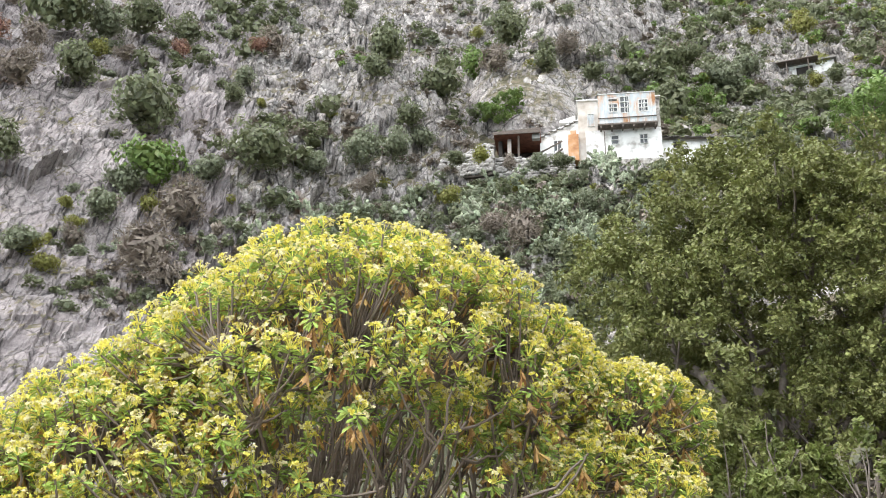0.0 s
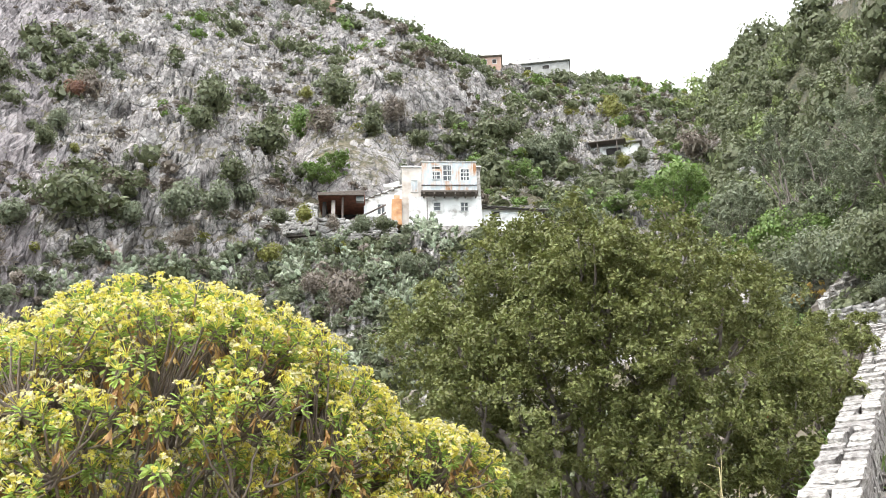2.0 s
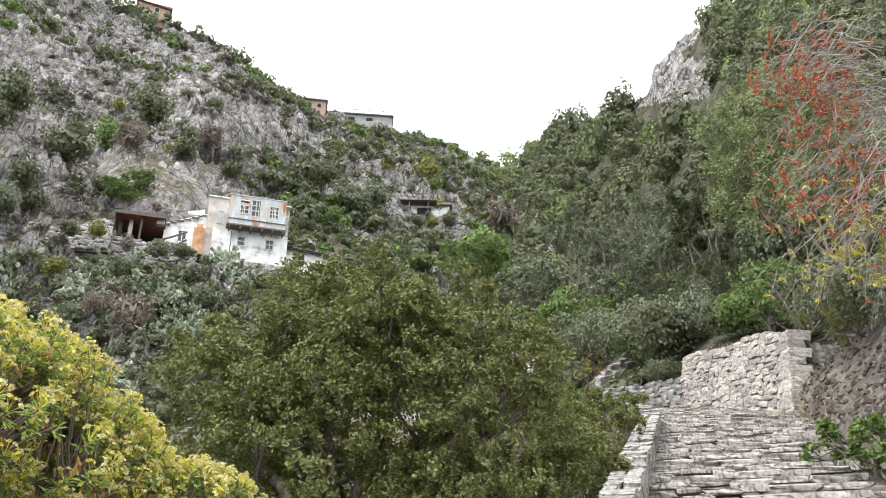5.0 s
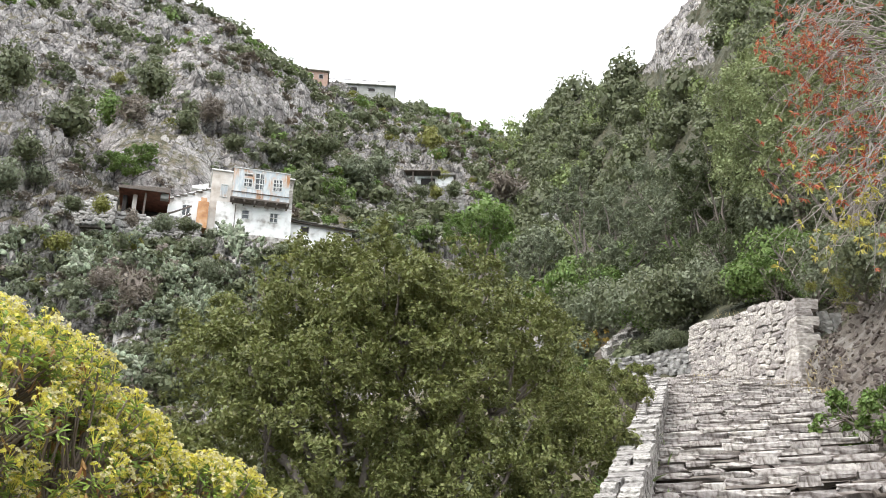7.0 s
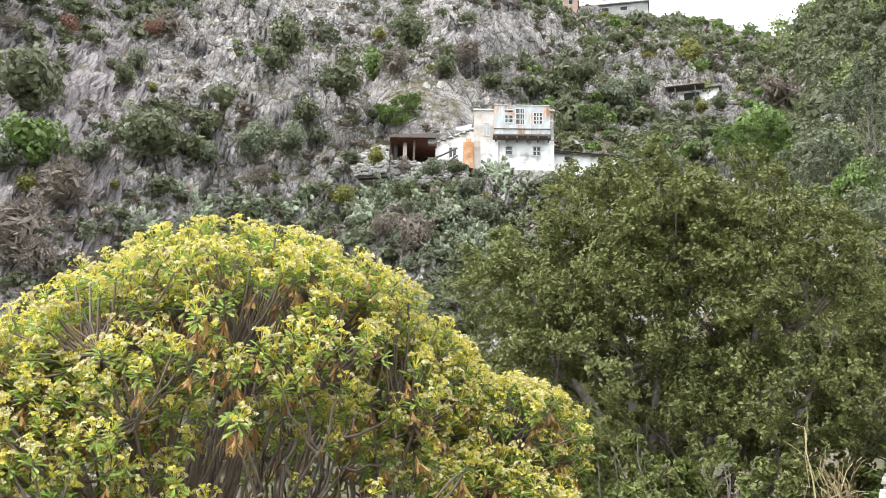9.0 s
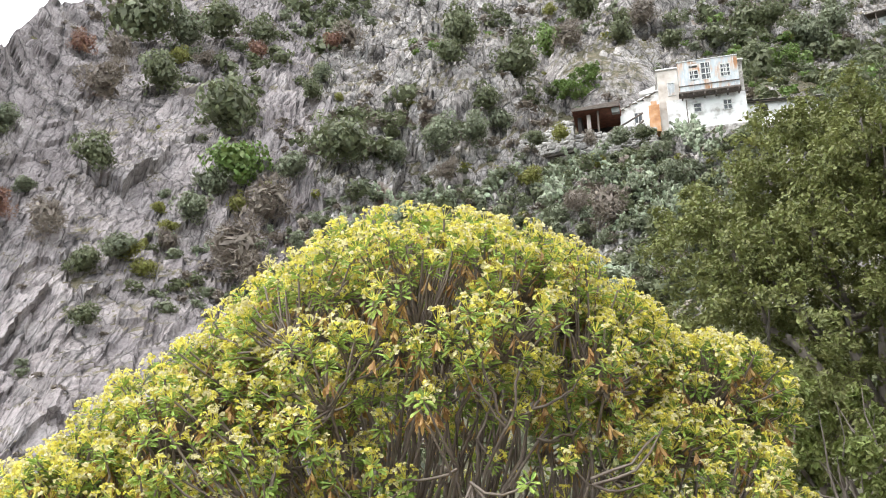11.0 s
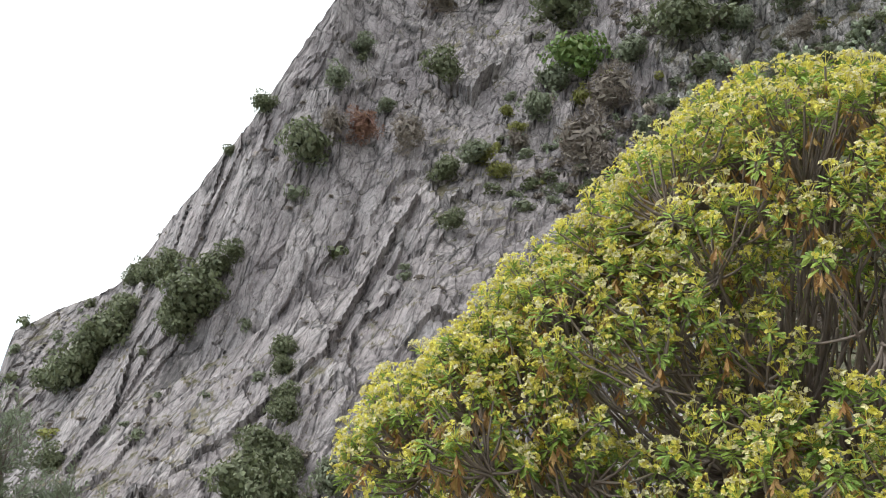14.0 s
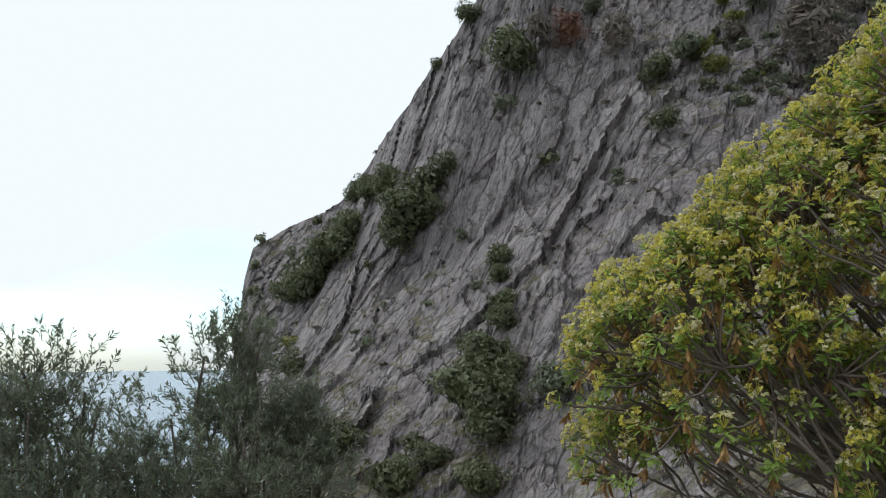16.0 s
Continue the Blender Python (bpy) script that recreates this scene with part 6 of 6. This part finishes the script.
round_tree("carob_tree", 27.6, 62, 25.6, 6.2, 4.0, M_bright, "broad fresh green tree below the cottage", (0.22, 0.11), 828, 82, per=9)
round_tree("carob_tree", 31.2, 50, 23.9, 4.0, 3.4, M_grey, "rounded grey-green tree in the gully", (0.18, 0.08), 637, 83, per=9)
round_tree("carob_tree", 36.8, 45, 25.4, 4.2, 4.0, M_grey, "rounded grey-green tree in the gully", (0.18, 0.08), 701, 84, per=9)
round_tree("lemon_tree", 34.0, 40, 21.3, 2.4, 1.8, M_lime, "low lime-green bush in the gully", (0.12, 0.06), 446, 85, cat="bush", per=9)
round_tree("lemon_tree", 31.8, 42, 21.6, 2.2, 1.8, M_lime, "low lime-green bush in the gully", (0.12, 0.06), 382, 86, cat="bush", per=9)
round_tree("ochre_bush", 34.9, 30, 18.6, 1.4, 0.9, M_ochre, "small ochre autumn bush at the bend", (0.07, 0.035), 318, 87, cat="bush", per=9)
round_tree("dry_bush", 35.0, 33, 19.8, 2.0, 1.2, M_brown, "dry pinkish-brown bush at the bend", (0.10, 0.02), 318, 88, cat="bush", per=9)
round_tree("mastic_bush", 32.6, 14.5, 15.2, 2.3, 2.0, M_oak, "low dark bush crowding the parapet", (0.06, 0.034), 956, 89, cat="bush", per=13)
round_tree("mastic_bush", 34.6, 13.2, 13.6, 1.9, 1.7, M_oak, "low dark bush crowding the parapet", (0.06, 0.034), 700, 104, cat="bush", per=13)
round_tree("mastic_bush", 36.6, 17.2, 15.8, 1.5, 1.2, M_oak, "low dark bush at the bend of the parapet", (0.06, 0.034), 480, 105, cat="bush", per=13)
round_tree("young_oak", 21.5, 6.6, 2.6, 1.6, 1.2, M_oak2, "low leafy young oak with fresh growth", (0.055, 0.032), 480, 106, cat="bush", per=12)
round_tree("young_oak", 26.5, 6.8, 2.6, 1.6, 1.2, M_oak, "low young oak growing beside the parapet", (0.055, 0.032), 480, 107, cat="bush", per=12)
round_tree("fig_tree", 3.75, 72, 28.3, 5.0, 3.6, M_bright, "rounded bright green tree beside the yard wall", (0.22, 0.11), 1100, 90, per=9)
round_tree("ivy_bush", 51.2, 11.4, 12.2, 1.7, 1.3, M_bright, "glossy dark green ivy on the bank by the steps", (0.06, 0.045), 700, 91, cat="bush", per=8)
round_tree("young_oak", 10.5, 6.6, 6.0, 1.5, 1.6, M_oak, "low young oak growing between spurge and oak", (0.055, 0.032), 573, 92, cat="bush", per=12)
round_tree("young_oak", 17.5, 6.4, 5.0, 1.5, 1.4, M_oak2, "low leafy young oak with fresh growth", (0.055, 0.032), 573, 93, cat="bush", per=12)


def tuft_np(ends, outs, per, length, width, rng):
    """Star-shaped tufts of narrow leaves at twig ends."""
    o = np.repeat(outs, per, 0)
    c = np.repeat(ends, per, 0)
    n = len(c)
    return leaves_np(c, ring_dirs(o, rng) + o * rng.uniform(-0.2, 0.9, (n, 1)), length * rng.uniform(0.7, 1.3, n), width * rng.uniform(0.8, 1.2, n), rng, droop=0.15)


def red_tree():
    """A half-bare tree: long grey twigs sweep out over the bank and end in tufts of red and yellow leaves."""
    rng = np.random.default_rng(95)
    g = np.array(ground_at(58.8, 12.6))
    ob = tagged(new("autumn_tree"), "half-bare tree with sweeping grey twigs and reddish autumn leaf tufts", "tree")
    ob.location = g

    def at(az, r, rise):
        return np.array(polar(az, r, r * math.tan(radians(rise)))) - g

    crown = at(58.2, 12.4, 31)
    part("trunk", mesh_np("trunk", *limb((0, 0, -0.3), crown * np.array([1, 1, 0.75]), 0.14, 0.09, rng, sag=0, sides=10), M_bark, smooth=True), ob)
    for rise in (34, 31, 28, 25, 22.5):
        part("limb", mesh_np("limb", *limb(crown * np.array([1, 1, 0.45 + 0.02 * (rise - 22)]), at(56.5, 12.2, rise), 0.05, 0.03, rng, sag=0.05), M_bark, smooth=True), ob)
    ch, ends, outs = [], [], []
    for k in range(120):
        rise = rng.uniform(24.5, 37)
        r = rng.uniform(11.4, 13.2)
        a = at(rng.uniform(55.0, 57.0), r, rise)
        az = rng.uniform(48.6, 55.0) + 2.0 * (rise < 26)
        b = at(az, r + rng.normal() * 0.3, rise - rng.uniform(0.3, 5.0) + (2.0 if rise > 31 else 0))
        v, f = limb(a, b, 0.011, 0.005, rng, n=9, sag=-0.16, sides=4)
        ch.append((v, f))
        mids = v.reshape(9, 4, 3).mean(1)
        ends.append(b)
        outs.append(b - mids[-2])
        for _ in range(4):
            s0 = mids[rng.integers(3, 9)]
            e = s0 + (b - a) * rng.uniform(0.10, 0.32) + rng.normal(size=3) * 0.12 + np.array([0, 0, -rng.uniform(0.0, 0.25)])
            ch.append(limb(s0, e, 0.006, 0.003, rng, n=6, sag=-0.2, sides=3))
            ends.append(e)
            outs.append(e - s0)
    tagged(part("twig", mesh_np("twig", *join_np(ch), M_twig, smooth=True), ob, "sweeping bare grey twigs"), kind="stuff")
    ends, outs = np.array(ends), unit(np.array(outs))
    p = ends + g
    rise = np.degrees(np.arctan2(p[:, 2], np.hypot(p[:, 0], p[:, 1])))
    az = np.degrees(np.arctan2(p[:, 0], p[:, 1]))
    red = rng.random(len(ends)) < np.clip((rise - 24.5) * 0.35, 0.05, 1.0) * np.clip((57.0 - az) / 5.0, 0.15, 0.8)
    gold = ~red & (rise < 28.5) & (rise > 21.5) & (rng.random(len(ends)) < 0.65)
    for nm, sel, mt in (("red_foliage", red, M_redleaf), ("yellow_foliage", gold, M_gold)):
        tagged(part(nm, mesh_np(nm, *tuft_np(ends[sel], outs[sel], 11, 0.085, 0.024, rng), mt), ob), kind="stuff")


red_tree()


# bare twigs and dry grass below the parapet
def twig_bush(az, r, rise, wide, seed, mat, label):
    rng = np.random.default_rng(seed)
    g = ground_at(az, r)
    ob_c = np.array(polar(az, r, r * math.tan(radians(rise)))) - np.array(g)
    ch = []
    for _ in range(20):
        e = ob_c + rng.normal(size=3) * wide * np.array([0.4, 0.4, 0.35])
        m = ob_c * rng.uniform(0.3, 0.7) + rng.normal(size=3) * wide * 0.15
        ch.append(limb(np.array([0, 0, -0.1]), m, 0.010, 0.007, rng, n=4, sides=4))
        ch.append(limb(m, e, 0.007, 0.003, rng, n=6, sag=-0.2, sides=4))
        for _ in range(3):
            ch.append(limb(m + (e - m) * rng.uniform(0.3, 0.9), e + rng.normal(size=3) * wide * 0.18, 0.004, 0.002, rng, n=5, sag=-0.2, sides=3))
    ob = tagged(new("twig_bush", mesh_np("twig_bush", *join_np(ch), mat, smooth=True)), label, "bush")
    ob.location = g


twig_bush(30.3, 6.4, 6.4, 0.32, 97, M_straw, "bare yellowish twiggy bush beside the parapet")


def grass(name, spots, n, length, mat, label, seed):
    rng = np.random.default_rng(seed)
    ch = []
    for az, r, spread in spots:
        a = az + rng.normal(size=n) * spread / r * 57.3 * 0.5
        q = r + rng.normal(size=n) * spread * 0.5
        c = np.array([tuple(ground_at(float(x), float(y))) for x, y in zip(a, q)]) + np.array([0, 0, 0.05])
        ch.append(leaves_np(c, rng.normal(size=c.shape) * 0.35 + np.array([0, 0, 1.0]), length * rng.uniform(0.6, 1.4, n), 0.02, rng, droop=0.2))
    tagged(new(name, mesh_np(name, *join_np(ch), mat)), label, "grass", kind="stuff")


grass("green_grass", [(32.0, 9.5, 0.5), (33.0, 11, 0.5), (31.0, 8.5, 0.5), (34.2, 7.6, 0.4), (35.0, 8.8, 0.4), (35.8, 10.2, 0.4), (36.4, 11.8, 0.4)], 420, 0.26, M_bright, "long green grass below the parapet", 101)
grass("dry_grass", [(43.0, 21.6, 0.6), (45.2, 19.8, 0.5), (41.8, 22.8, 0.5), (47.2, 18.6, 0.5), (48.4, 17.0, 0.4), (46.2, 19.0, 0.4)], 200, 0.15, M_straw, "dry straw-coloured grass along the wall foot", 102)
round_tree("red_bush", 31.6, 10.5, 12.6, 0.6, 0.5, M_redleaf, "small reddish bush in the grass", (0.05, 0.022), 102, 103, cat="bush", per=8)

# bushes crowning the walls and the bend
for k, (az, r, rad) in enumerate(((41.2, 27.0, 1.3), (42.6, 25.2, 1.2), (43.8, 23.0, 0.9), (44.9, 22.4, 0.9), (40.0, 26.5, 1.5), (38.4, 28.5, 1.4), (37.2, 30.5, 1.5), (36.0, 32.0, 1.4), (34.2, 34.0, 1.7), (46.6, 23.2, 1.3), (48.4, 22.4, 1.2), (50.4, 20.0, 1.1), (52.6, 17.6, 1.1), (54.0, 15.6, 0.9), (35.2, 27.0, 0.8), (33.4, 28.0, 1.2), (40.2, 24.6, 0.5), (39.6, 25.0, 0.6))):
    shrub(("dark", "grey", "dark", "bright", "dark", "grey")[k % 6], ground_at(az, r) + Vector((0, 0, 0.3 * rad)), rad, 1.0, k * 1.3, k)
